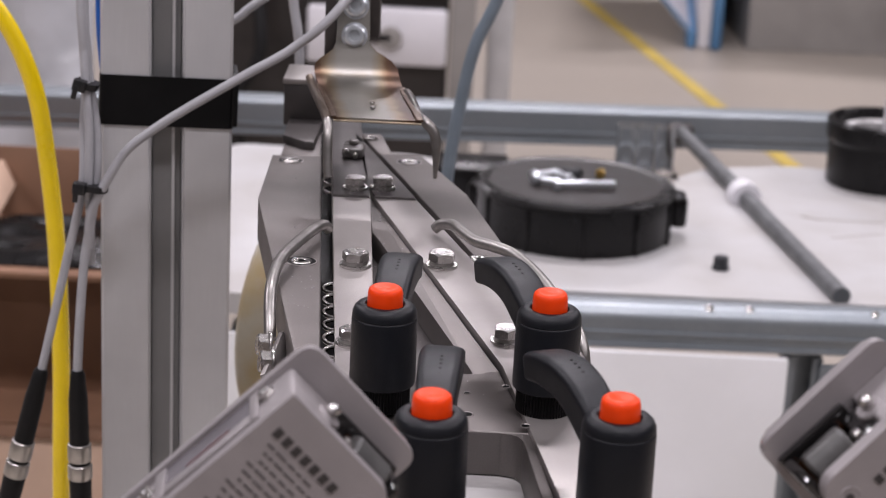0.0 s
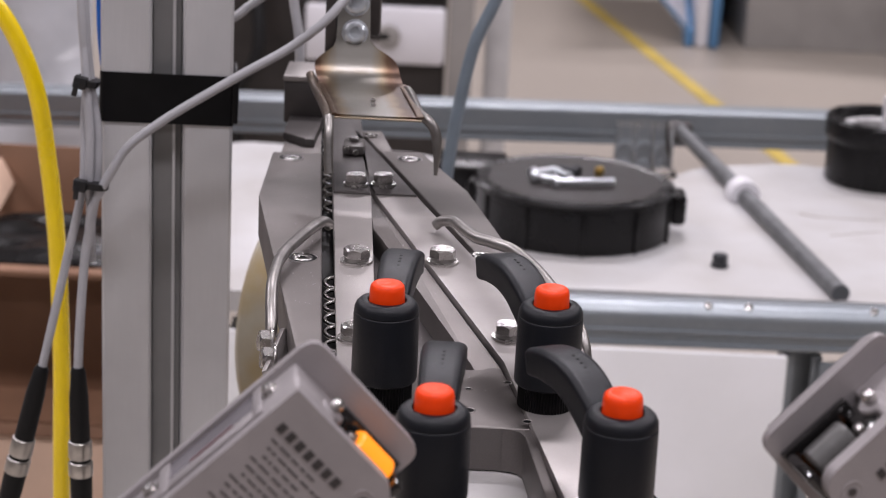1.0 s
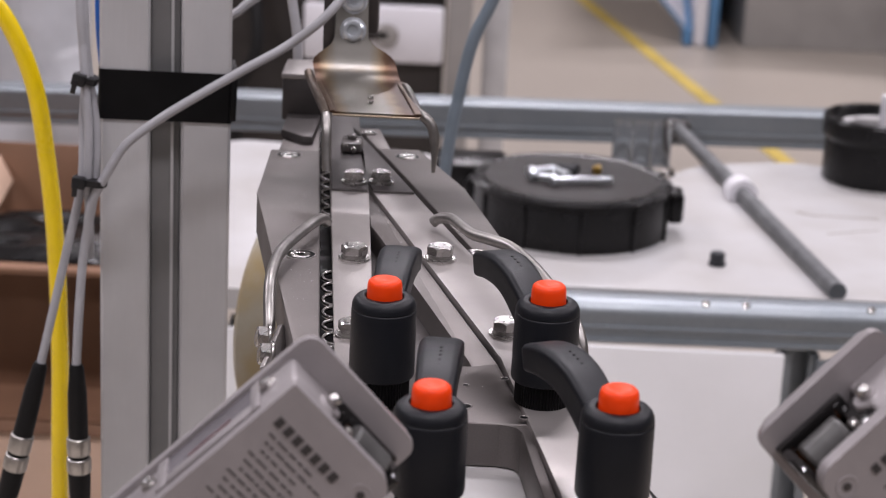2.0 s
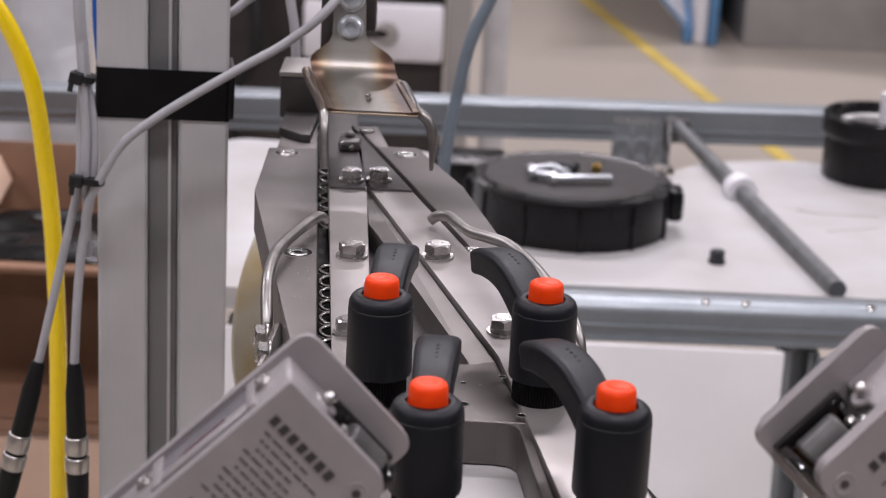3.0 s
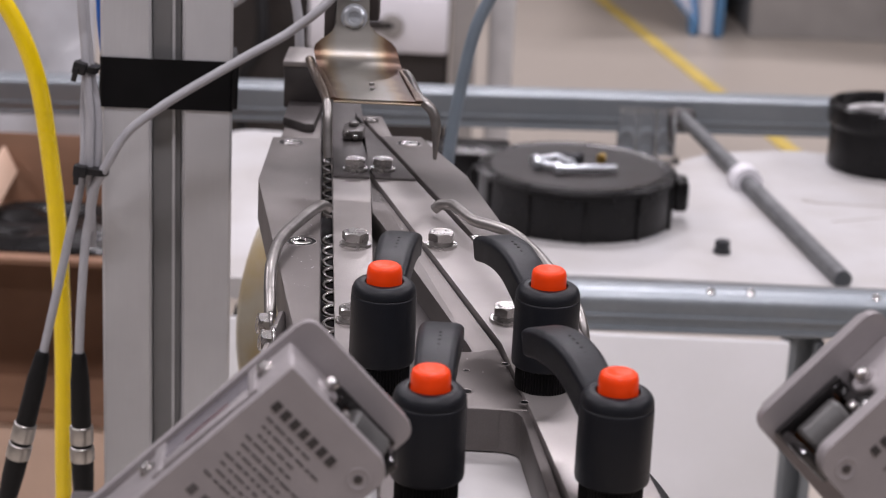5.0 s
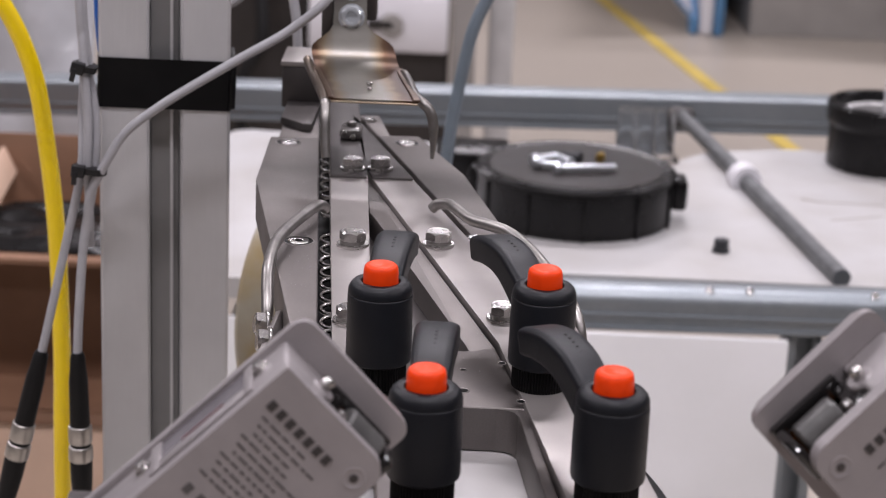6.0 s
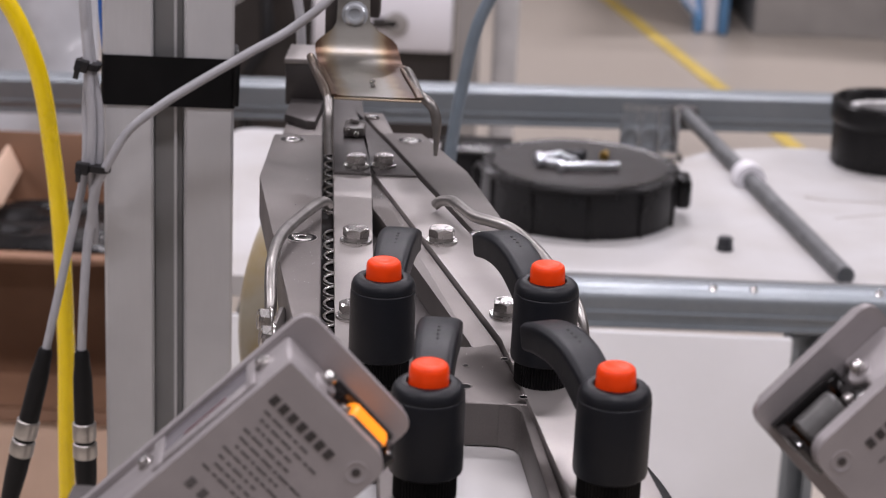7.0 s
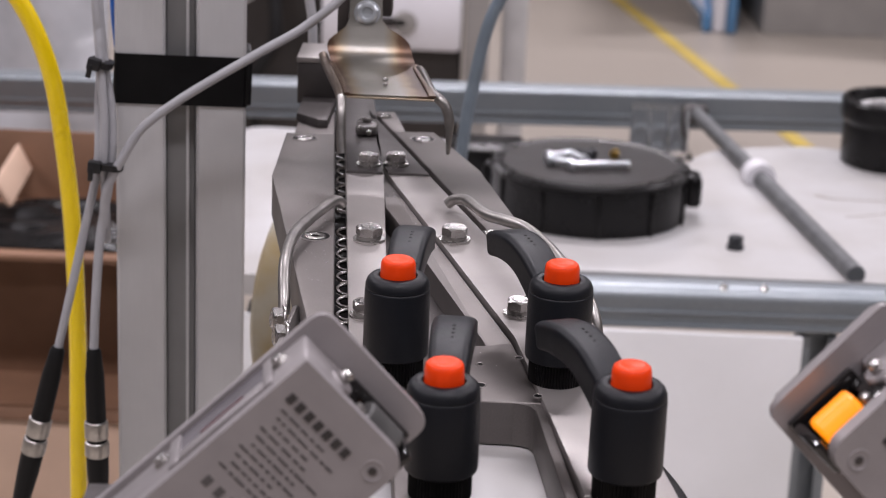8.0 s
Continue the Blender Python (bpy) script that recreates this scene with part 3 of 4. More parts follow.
bag.matrix_world = pose(-0.765, 1.52, 0.86, 78, 0, 4)
t = thing("film_stand", pose(-0.78, 1.6, 0), "grey stand that carries the plastic film", "stand")
part("upright", block(-0.36, -0.33, 0, 0.03, 0, 1.3, 0.003), GREY_PAINT, t)
part("upright", block(0.30, 0.33, 0, 0.03, 0, 1.3, 0.003), GREY_PAINT, t)
part("bar", block(-0.36, 0.33, -0.03, 0, 1.20, 1.23, 0.003), GREY_PAINT, t)

# ---- aluminium post with tape and cables ----
PW = 0.0269
t = thing("aluminium_post", pose(-0.1204, 0.228, 0, 0, 0, 8.5), "grey anodised aluminium profile post with a slotted face", "post")
c, s, g = 0.0012, 0.0063, 0.014
sec = []
for k in range(4):
    a = radians(90 * k)
    for x, y in ((-PW, PW - c), (-PW + c, PW), (-s - 0.0012, PW), (-s, PW - 0.0012), (-s, PW - 0.004), (-0.010, PW - 0.0045), (-0.010, PW - 0.0075), (-0.005, g), (0.005, g), (0.010, PW - 0.0075), (0.010, PW - 0.0045), (s, PW - 0.004), (s, PW - 0.0012), (s + 0.0012, PW), (PW - c, PW)):
        sec.append((x * math.cos(-a) - y * math.sin(-a), x * math.sin(-a) + y * math.cos(-a)))
part("profile", sweep([(0, 0, 0.0), (0, 0, 0.7), (0, 0, 1.5)], sec, up=(0, 1, 0)), ALU, t, smooth=25)
# strip and left lip paint the groove's shade with the darker aluminium
part("slot_shade_strip", block(-0.0058, 0.0058, -0.0185, -0.0150, 0.0, 1.5), ALU_SLOT_SHADE, t)
part("slot_lip", block(-0.0023, -0.0008, -0.0192, -0.0184, 0.0, 1.5), ALU_SLOT_SHADE, t)
part("slot_lip", block(0.0022, 0.0034, -0.0215, -0.0184, 0.0, 1.5), ALU, t)
part("foot_plate", block(-0.06, 0.06, -0.06, 0.06, 0.0, 0.012, 0.003), ALU, t)
t = thing("black_tape", pose(-0.1204, 0.228, 1.0595, 0, 1.7, 8.5), "black cloth tape wound round the aluminium post", "tape")
tp = PW + 0.0007
part("wrap", sweep([(0, 0, -0.0105), (0, 0, -0.004), (0, 0, 0.003), (0, 0, 0.0105)], round_rect(tp, tp, 0.0022), up=(0, 1, 0), caps=False), TAPE, t)
part("tape_end", block(tp - 0.001, tp + 0.0016, -tp - 0.0004, 0.0, -0.0095, 0.0112, 0.0006), TAPE, t)
YC = 0.186


def cable(points, r, mm, label, group="grey cables by the post", cat="cable"):
    return one("cable", tube(points, r, 14), mm, label, cat, group)


cable([(-0.153, 0.215, 1.19), (-0.1488, YC, 1.110), (-0.1470, YC, 1.0700), (-0.1478, YC, 1.0500), (-0.1482, YC - 0.002, 1.0260), (-0.1550, YC, 0.9950), (-0.1610, YC, 0.9680), (-0.1662, YC, 0.9450)], 0.0018, GREY_CABLE, "light grey sensor cable tied to its neighbours")
cable([(-0.150, 0.22, 1.19), (-0.1480, YC + 0.003, 1.110), (-0.1455, YC + 0.001, 1.0700), (-0.1425, YC, 1.0480), (-0.1430, YC - 0.001, 1.0240), (-0.1478, YC, 0.9950), (-0.1500, YC, 0.9680), (-0.1512, YC, 0.9450)], 0.0019, GREY_CABLE, "light grey sensor cable tied to its neighbours")
cable([(-0.153, 0.222, 1.19), (-0.1486, YC + 0.004, 1.105), (-0.1462, YC - 0.003, 1.0690), (-0.1448, YC - 0.004, 1.0480), (-0.1455, YC - 0.003, 1.0260), (-0.1462, YC + 0.004, 1.012), (-0.147, YC + 0.01, 0.99)], 0.0018, GREY_CABLE, "light grey sensor cable tied to its neighbours")
cable([(-0.1465, YC, 1.000), (-0.1440, YC - 0.004, 1.0170), (-0.1360, 0.180, 1.0330), (-0.1290, 0.180, 1.0440), (-0.1170, 0.180, 1.0540), (-0.1040, 0.180, 1.0630), (-0.0820, 0.180, 1.0770), (-0.0630, 0.180, 1.0890), (-0.0460, 0.180, 1.1050), (-0.030, YC + 0.02, 1.130), (-0.02, YC + 0.05, 1.18)], 0.0019, GREY_CABLE, "light grey cable running in an arc across the tape")
cable([(-0.1200, 0.305, 1.0640), (-0.1000, 0.30, 1.0760), (-0.0940, 0.30, 1.0810), (-0.0860, 0.30, 1.0870)], 0.0020, GREY_CABLE, "light grey cable behind the aluminium post")
cable([(-0.0775, 0.30, 1.13), (-0.0765, 0.30, 1.105), (-0.073, 0.30, 1.083), (-0.070, 0.30, 1.060), (-0.070, 0.31, 1.00)], 0.0022, GREY_CABLE, "light grey cable hanging behind the bracket")
one("hose", tube([(-0.232, 0.26, 1.090), (-0.209, 0.26, 1.0905), (-0.1950, 0.26, 1.0765), (-0.1832, 0.26, 1.0480), (-0.1776, 0.26, 1.0120), (-0.1742, 0.26, 0.9724), (-0.1728, 0.26, 0.9179), (-0.1735, 0.26, 0.8521), (-0.175, 0.27, 0.70), (-0.18, 0.30, 0.3), (-0.18, 0.30, 0.012)], 0.0040, 20), YELLOW_HOSE, "thick glossy yellow hose hanging beside the post", "hose")
one("hose", tube([(-0.1525, 0.215, 1.20), (-0.1474, 0.215, 1.12), (-0.1468, 0.215, 1.10), (-0.1462, 0.215, 1.08), (-0.1460, 0.23, 1.05), (-0.146, 0.27, 0.98), (-0.146, 0.27, 0.5)], 0.0013, 10), BLUE_HOSE, "thin blue hose behind the aluminium post", "hose")
one("cable", tube([(0.034, 0.45, 1.13), (0.0245, 0.45, 1.072), (0.0122, 0.45, 1.040), (0.0057, 0.45, 1.008), (0.0010, 0.45, 0.973), (-0.004, 0.455, 0.90), (-0.008, 0.46, 0.83), (-0.01, 0.47, 0.5), (-0.01, 0.47, 0.01)], 0.0034, 16), BLUE_CABLE, "blue-grey cable hanging behind the feeder", "cable")


def zip_tie(m, w, h, label):
    t = thing("cable_tie", m, label, "cable tie", "cable ties")
    part("band", sweep([(0, 0, -0.0013), (0, 0, 0), (0, 0, 0.0013)], round_rect(w, h, min(w, h) * 0.8), up=(0, 1, 0)), TIE, t)
    part("head", block(-w - 0.0004, -w + 0.0050, -h - 0.0020, -h + 0.0022, -0.0024, 0.0024, 0.0005), TIE, t)
    part("tail", block(-w + 0.0002, -w + 0.0024, -h - 0.0024, -h - 0.0018, -0.0056, 0.0, 0.0003), TIE, t)
    return t


zip_tie(pose(-0.1460, YC - 0.001, 1.0690, 0, 14, 0), 0.0046, 0.0052, "black nylon cable tie round grey cables")
zip_tie(pose(-0.1440, YC - 0.003, 1.0268, 0, 6, 0), 0.0066, 0.0050, "black nylon cable tie round grey cables")
one("cable_tie", block(-0.1532, -0.1505, 0.205, 0.212, 1.0415, 1.0500, 0.0006), TIE, "black nylon cable tie end behind the cables", "cable tie", "cable ties")


def plug(x0, z0, x1, z1, label):
    d = Vector((x1 - x0, 0, z1 - z0))
    m = Matrix.Translation((x0, YC, z0)) @ d.to_track_quat("Z", "Y").to_matrix().to_4x4()
    t = thing("cable_plug", m, label, "plug", "cable plugs")
    L = d.length
    part("grip", lathe([(0, 0), (0.0024, 0), (0.0032, 0.002), (0.0035, 0.007), (0.0041, 0.013), (0.0043, L * 0.53), (0, L * 0.53)], 20), RUBBER, t)
    part("nut", lathe(rounded(0.0050, L * 0.53, L * 0.66, 0.0008), 24), NICKEL, t, "nickel-plated ring nut")
    part("gap_ring", lathe(rounded(0.0044, L * 0.66, L * 0.68, 0.0002), 20), RUBBER, t)
    part("nut", lathe(rounded(0.0052, L * 0.68, L * 0.79, 0.0008), 24), NICKEL, t, "nickel-plated ring nut")
    part("lower_grip", lathe([(0, L * 0.79), (0.0048, L * 0.79), (0.0047, L * 0.92), (0.0036, L * 1.2), (0.0026, L * 1.5), (0, L * 1.5)], 20), RUBBER, t)
    part("cable", tube([(0, 0, L * 1.5), (0, 0, L * 1.8), (0, 0.0, L * 2.6)], 0.0021, 12, up=(0, 1, 0)), GREY_CABLE, t)
    return t


plug(-0.1662, 0.9455, -0.1815, 0.8830, "black cable plug with nickel ring nuts")
plug(-0.1512, 0.9455, -0.1500, 0.8830, "black cable plug with nickel ring nuts")

t = thing("tape_roll", pose(-0.0612, 0.315, 0.928, 0, 90, -20), "pale roll with a yellowed rim behind the feeder", "roll")
part("rim", lathe([(0.046, -0.014), (0.0570, -0.014), (0.0585, -0.012), (0.0585, 0.012), (0.0570, 0.014), (0.046, 0.014), (0.046, -0.014)], 64), BEIGE, t, "yellowed shiny rim")
part("core", lathe([(0, -0.011), (0.0465, -0.011), (0.0465, 0.011), (0, 0.011)], 48), ROLL_FACE, t)
part("flange", lathe([(0.0, -0.0160), (0.0510, -0.0160), (0.0510, -0.0138), (0.0, -0.0138)], 64), ROLL_FACE, t)
one("roll_stand", block(-0.0665, -0.054, 0.305, 0.325, 0.0, 0.869, 0.002), GREY_PAINT, "grey upright carrying a roll behind the feeder", "stand")

# ---- feeder: two tracks that run together towards the back ----
TOP = 1.040


def slot_left(y):
    return -0.0507 + (0.179 - y) * 0.0718


def rail_left(y):
    return slot_left(y) + 0.0040 + max(0, 0.18 - y) * 0.0018


def rail_in(y):
    return -0.0290 + (0.1407 - y) * 0.0585


def right_in(y):
    return -0.0300 + (0.1480 - y) * 0.2656


def slot_right(y):
    return -0.0216 + (0.1755 - y) * 0.289


def hex_head(r, z0, z1, n=8):
    """A hexagon head with a turned crown; r: half its width over the corners."""
    bm = bmesh.new()
    a = r * math.cos(math.pi / 6)
    low, side, crown = [], [], []
    for k in range(6 * n):
        th = 2 * math.pi * k / (6 * n)
        rr = a / math.cos((th % (math.pi / 3)) - math.pi / 6)
        c, s = math.cos(th), math.sin(th)
        low.append(bm.verts.new((rr * c, rr * s, z0)))
        side.append(bm.verts.new((rr * c, rr * s, z1 - 0.00008 - (rr - a * 0.97) * 0.75)))
        crown.append(bm.verts.new((a * 0.94 * c, a * 0.94 * s, z1)))
    for p, q in ((low, side), (side, crown)):
        for k in range(6 * n):
            j = (k + 1) % (6 * n)
            bm.faces.new((p[k], p[j], q[j], q[k]))
    bm.faces.new(crown)
    bm.faces.new(low[::-1])
    return bm


def bolt(x, y, z, size, rz, label, name="hexagon_bolt"):
    """Hexagon bolt with spring washer and flat washer; size: the thread's diameter."""
    t = thing(name, pose(x, y, z, 0, 0, rz), label, "bolt", "bolts of the feeder")
    k = size / 0.005
    part("washer", lathe([(0, 0), (0.0053 * k, 0), (0.0054 * k, 0.0003), (0.0053 * k, 0.0009 * k), (0, 0.0009 * k)], 28), BOLT, t)
    part("spring_washer", lathe([(0, 0.0009 * k), (0.0041 * k, 0.0009 * k), (0.0041 * k, 0.0021 * k), (0, 0.0021 * k)], 24), WIRE, t)
    hd = hex_head(0.0045 * k, 0.0021 * k, 0.0051 * k)
    part("head", hd, BOLT, t, smooth=20)
    for q in range(7):
        a = 0.5 + q * 0.45
        part("mark", block(-0.00012, 0.00012, 0.0022 * k, 0.0031 * k, 0.00505 * k, 0.00519 * k), STEEL_DARK, t).matrix_local = pose(0, 0, 0, 0, 0, math.degrees(a))
    return t


def counterbore(x, y, r, label):
    t = thing("socket_screw", pose(x, y, TOP), label, "screw", "socket screws of the feeder")
    part("rim", lathe([(r * 0.98, 0.0003), (r * 1.03, 0.0003), (r * 1.05, 0.0000), (r, -0.0002), (r * 0.98, 0.0003)], 32), STEEL_LIGHT, t)
    # nothing is sunk here: a black disc paints the shade of the counterbore
    part("recess", lathe([(0, 0.00012), (r, 0.00012), (r, 0.0), (0, 0.0)], 32), BUSH_AND_SHADE, t, "flat black disc for the shaded counterbore")
    part("head", lathe([(r * 0.30, 0.0003), (r * 0.36, 0.0006), (r * 0.66, 0.0006), (r * 0.72, 0.0002), (r * 0.3, 0.0002)], 28), BOLT, t)
    return t


def hole(x, y, z, r, label):
    t = thing("threaded_hole", pose(x, y, z), label, "hole", "holes in the feeder plates")
    # flat black disc on the plate, coloured like the shade inside a bore
    part("bore", lathe([(0, 0.00015), (r, 0.00015), (r, 0.0), (0, 0)], 20), BUSH_AND_SHADE, t)
    part("chamfer", lathe([(r, 0.0001), (r * 1.18, 0.00025), (r * 1.25, 0.0), (r, 0.0)], 20), STEEL_LIGHT, t)
    return t


FEED = thing("parts_feeder", pose(0, 0, 0), "grey stainless feeder with two tracks running together", "feeder")
t = FEED
part("side_plate", slab([(-0.0722, 0.1985), (slot_left(0.1985), 0.2000), (slot_left(-0.085), -0.085), (-0.0352, -0.085), (-0.0714, 0.1330)], TOP - 0.0035, TOP, 0.0006), STEEL, t)
part("plate_body", slab([(-0.0722, 0.1985), (slot_left(0.1985) - 0.004, 0.2000), (slot_left(-0.03) - 0.004, -0.03), (-0.0434, -0.0340), (-0.0714, 0.1330)], TOP - 0.016, TOP - 0.0035), STEEL, t)
part("plate_tail", slab([(-0.0690, 0.2005), (slot_left(0.2005), 0.2005), (slot_left(0.32), 0.32), (-0.0700, 0.32)], TOP - 0.016, TOP - 0.0004, 0.0005), STEEL, t)
t = FEED
g = 0.0029
part("side_plate", slab([(slot_right(0.2085) + g, 0.2085), (-0.0110, 0.2095), (0.0082, 0.1514), (0.0212, 0.0880), (0.0335, 0.0450), (0.0455, -0.028), (slot_right(-0.028) + g, -0.028)], TOP - 0.0035, TOP, 0.0006), STEEL, t)
part("plate_body", slab([(slot_right(0.2085) + g + 0.005, 0.2085), (-0.0110, 0.2095), (0.0082, 0.1514), (0.0212, 0.0880), (0.0335, 0.0450), (0.0455, -0.028), (slot_right(-0.028) + g + 0.003, -0.028)], TOP - 0.016, TOP - 0.0035), STEEL, t)
part("plate_tongue", slab([(slot_right(0.243) + g, 0.2430), (-0.0290, 0.2440), (-0.0228, 0.2090), (slot_right(0.209) + g, 0.2090)], TOP - 0.016, TOP - 0.0003, 0.0005), STEEL, t)
t = FEED
part("rail", slab([(rail_left(0.30), 0.30), (rail_in(0.30) - 0.004, 0.30), (rail_in(0.1407), 0.1407), (rail_in(-0.115), -0.115), (rail_left(-0.06) + 0.004, -0.115), (rail_left(-0.06) + 0.001, -0.062), (rail_left(-0.05), -0.05)], TOP - 0.0035, TOP + 0.0004, 0.0007, 3), STEEL_LIGHT, t)
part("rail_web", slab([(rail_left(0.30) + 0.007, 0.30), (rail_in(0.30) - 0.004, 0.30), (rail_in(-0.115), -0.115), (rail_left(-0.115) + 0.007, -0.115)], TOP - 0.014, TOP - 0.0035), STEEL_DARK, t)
t = FEED
part("rail", slab([(-0.0300, 0.1500), (slot_right(0.243), 0.2430), (slot_right(0.12), 0.12), (slot_right(-0.036), -0.036), (0.0440, -0.0420), (0.0590, -0.150), (0.0350, -0.150), (0.0196, -0.0385), (0.0188, -0.0355)], TOP - 0.0035, TOP + 0.0004, 0.0005), STEEL_LIGHT, t)
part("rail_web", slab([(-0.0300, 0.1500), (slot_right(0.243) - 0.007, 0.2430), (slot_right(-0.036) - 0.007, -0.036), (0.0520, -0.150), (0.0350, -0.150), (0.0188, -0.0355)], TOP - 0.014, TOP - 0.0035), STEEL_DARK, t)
part("track_cover", slab([(rail_left(0.298) + 0.0004, 0.298), (rail_in(0.298) - 0.0044, 0.298), (rail_in(0.150) - 0.0003, 0.150), (rail_in(0.1385) - 0.0003, 0.1385), (rail_left(0.1385) + 0.0004, 0.1385)], TOP + 0.0004, TOP + 0.0014, 0.0003), STEEL_DARK, t, "dark thin cover plate")
part("track_cover", slab([(right_in(0.1385) + 0.0003, 0.1385), (slot_right(0.1385) - 0.0004, 0.1385), (slot_right(0.242) - 0.0004, 0.242), (-0.0297, 0.1500)], TOP + 0.0004, TOP + 0.0014, 0.0003), STEEL_DARK, t, "dark thin cover plate")
# added black floors: the narrow slots' inner shade is put into their colour
part("channel", slab([(slot_left(0.30) - 0.002, 0.30), (slot_left(0.30) + 0.0115, 0.30), (slot_left(-0.085) + 0.0115, -0.085), (slot_left(-0.085) - 0.0005, -0.085)], TOP - 0.0165, TOP - 0.0145), BUSH_AND_SHADE, t)
part("channel", slab([(slot_right(0.24) - 0.0075, 0.24), (slot_right(0.24) + 0.002, 0.24), (slot_right(-0.028) + 0.002, -0.028), (slot_right(-0.028) - 0.0075, -0.028)], TOP - 0.0165, TOP - 0.0145), BUSH_AND_SHADE, t)

# base with the wedge pocket and the open window in front
t = FEED
# the pocket's depth shade is put into the floor's darker colour
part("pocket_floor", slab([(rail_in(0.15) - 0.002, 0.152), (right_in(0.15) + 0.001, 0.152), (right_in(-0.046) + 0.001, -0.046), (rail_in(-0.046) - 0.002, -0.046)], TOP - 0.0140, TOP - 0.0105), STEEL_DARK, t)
ox0, ox1, oy0, oy1 = -0.004, 0.0240, -0.155, -0.0865
zb, zt = TOP - 0.014, TOP - 0.0012
part("ledge", slab([(rail_in(0.148) + 0.0002, 0.148), (right_in(0.148) - 0.0002, 0.148), (right_in(-0.036) - 0.0002, -0.0380), (0.0118, -0.0426), (0.0104, -0.0418), (right_in(-0.034) - 0.0085, -0.0370), (right_in(0.09) - 0.0085, 0.09), (rail_in(0.10) + 0.0002, 0.100)], TOP - 0.0104, zt - 0.0003, 0.0004), STEEL, t)
part("bridge", slab([(rail_in(-0.043), -0.0430), (0.0095, -0.0430), (0.0118, -0.0424), (0.0133, -0.0408), (0.0150, -0.0405), (0.0186, -0.0385), (0.0268, -0.0865), (rail_in(-0.0865), -0.0865)], zb, zt, 0.0005), STEEL, t)
part("side_bar", slab([(0.0240, -0.0867), (0.0268, -0.0867), (0.0346, -0.155), (0.0312, -0.155)], zb, zt, 0.0004), STEEL, t)
part("corner", slab([(0.0185, -0.0867), (0.0242, -0.0867), (0.0252, -0.0940), (0.0246, -0.0915), (0.0232, -0.0885), (0.0212, -0.0873)], zb, zt - 0.0002), STEEL, t)
part("side_bar", slab([(rail_in(-0.0867), -0.0867), (-0.006, -0.0867), (-0.002, -0.155), (rail_in(-0.155), -0.155)], zb, zt, 0.0004), STEEL, t)
part("front_bar", slab([(-0.012, -0.1552), (0.036, -0.1552), (0.037, -0.17), (-0.012, -0.17)], zb, zt, 0.0004), STEEL, t)
part("underlay", block(-0.02, 0.045, -0.172, -0.06, TOP - 0.024, TOP - 0.0145, 0.0015), WHITE, t, "white plastic underlay")
t = FEED
part("saddle", slab([(-0.066, 0.30), (-0.026, 0.30), (0.0, 0.10), (0.03, -0.03), (0.045, -0.14), (-0.028, -0.16), (-0.045, 0.05)], TOP - 0.034, TOP - 0.0245, 0.001), STEEL_DARK, t)
part("packer", slab([(-0.060, 0.28), (-0.03, 0.28), (-0.008, 0.10), (0.012, -0.03), (0.016, -0.05), (-0.024, -0.05), (-0.04, 0.05)], TOP - 0.0245, TOP - 0.0165), STEEL_DARK, t)
part("column", block(-0.035, 0.010, -0.02, 0.07, 0.012, TOP - 0.034, 0.003), STEEL_DARK, t)
part("foot", block(-0.10, 0.08, -0.12, 0.17, 0.0, 0.012, 0.003), STEEL_DARK, t)
t = thing("end_block", pose(0, 0, 0), "stepped grey steel block behind the straight track", "block")
part("upper_block", block(-0.0725, -0.0545, 0.2500, 0.2795, TOP, 1.0585, 0.0008), STEEL_DARK, t)
part("cap", block(-0.0730, -0.0540, 0.2495, 0.2800, 1.0585, 1.0610, 0.0006), STEEL_LIGHT, t)
part("lower_step", slab([(-0.0700, 0.2200), (-0.0600, 0.2100), (-0.0560, 0.2100), (-0.0550, 0.2495), (-0.0700, 0.2495)], TOP, TOP + 0.0034, 0.0010), STEEL_DARK, t)

for bx, by, bz, sz, lab in ((-0.0298, 0.0530, TOP, 0.0052, "on the straight rail"), (-0.0262, -0.0250, TOP, 0.0050, "on the straight rail"), (-0.0352, 0.1480, TOP, 0.0046, "on the straight rail"),
                            (-0.0003, 0.0570, TOP, 0.0052, "on the slanting rail"), (0.0212, -0.0170, TOP, 0.0050, "on the slanting rail"), (-0.0246, 0.1500, TOP, 0.0046, "on the slanting rail")):
    bolt(bx, by, bz + (0.0014 if by > 0.14 else 0.0004), sz, random.uniform(0, 60), "bright stainless hexagon bolt with washers " + lab)
counterbore(-0.0640, 0.1900, 0.0050, "sunk socket screw in the straight side plate")
counterbore(-0.0156, 0.1965, 0.0050, "sunk socket screw in the slanting side plate")
counterbore(-0.0332, 0.2340, 0.0032, "sunk socket screw in the narrow tongue")
counterbore(-0.0486, 0.0560, 0.0052, "sunk socket screw under the guide wire")
counterbore(0.0128, 0.0680, 0.0040, "sunk socket screw beside the guide wire")
hole(0.0090, -0.0745, zt, 0.0015, "threaded hole in the base bridge")
hole(0.0090, -0.0580, zt, 0.0008, "pin hole in the base bridge")
hole(0.0203, -0.0555, TOP + 0.0004, 0.0010, "dark pin hole beside the rail seam")
hole(0.0252, -0.0850, TOP + 0.0004, 0.0011, "dark pin hole beside the rail seam")

# ---- bent holder with its wires ----
t = thing("bent_holder", pose(0, 0, 0), "bent heat-tinted sheet steel holder with welded wires", "holder")


def sheet(profile, widths, th):
    """Bent sheet: (y, z) line and (left, right) at each of its points."""
    bm = bmesh.new()
    rows = []
    for i, ((y, z), (l, r)) in enumerate(zip(profile, widths)):
        a, b = profile[max(i - 1, 0)], profile[min(i + 1, len(profile) - 1)]
        d = Vector((b[0] - a[0], b[1] - a[1])).normalized()
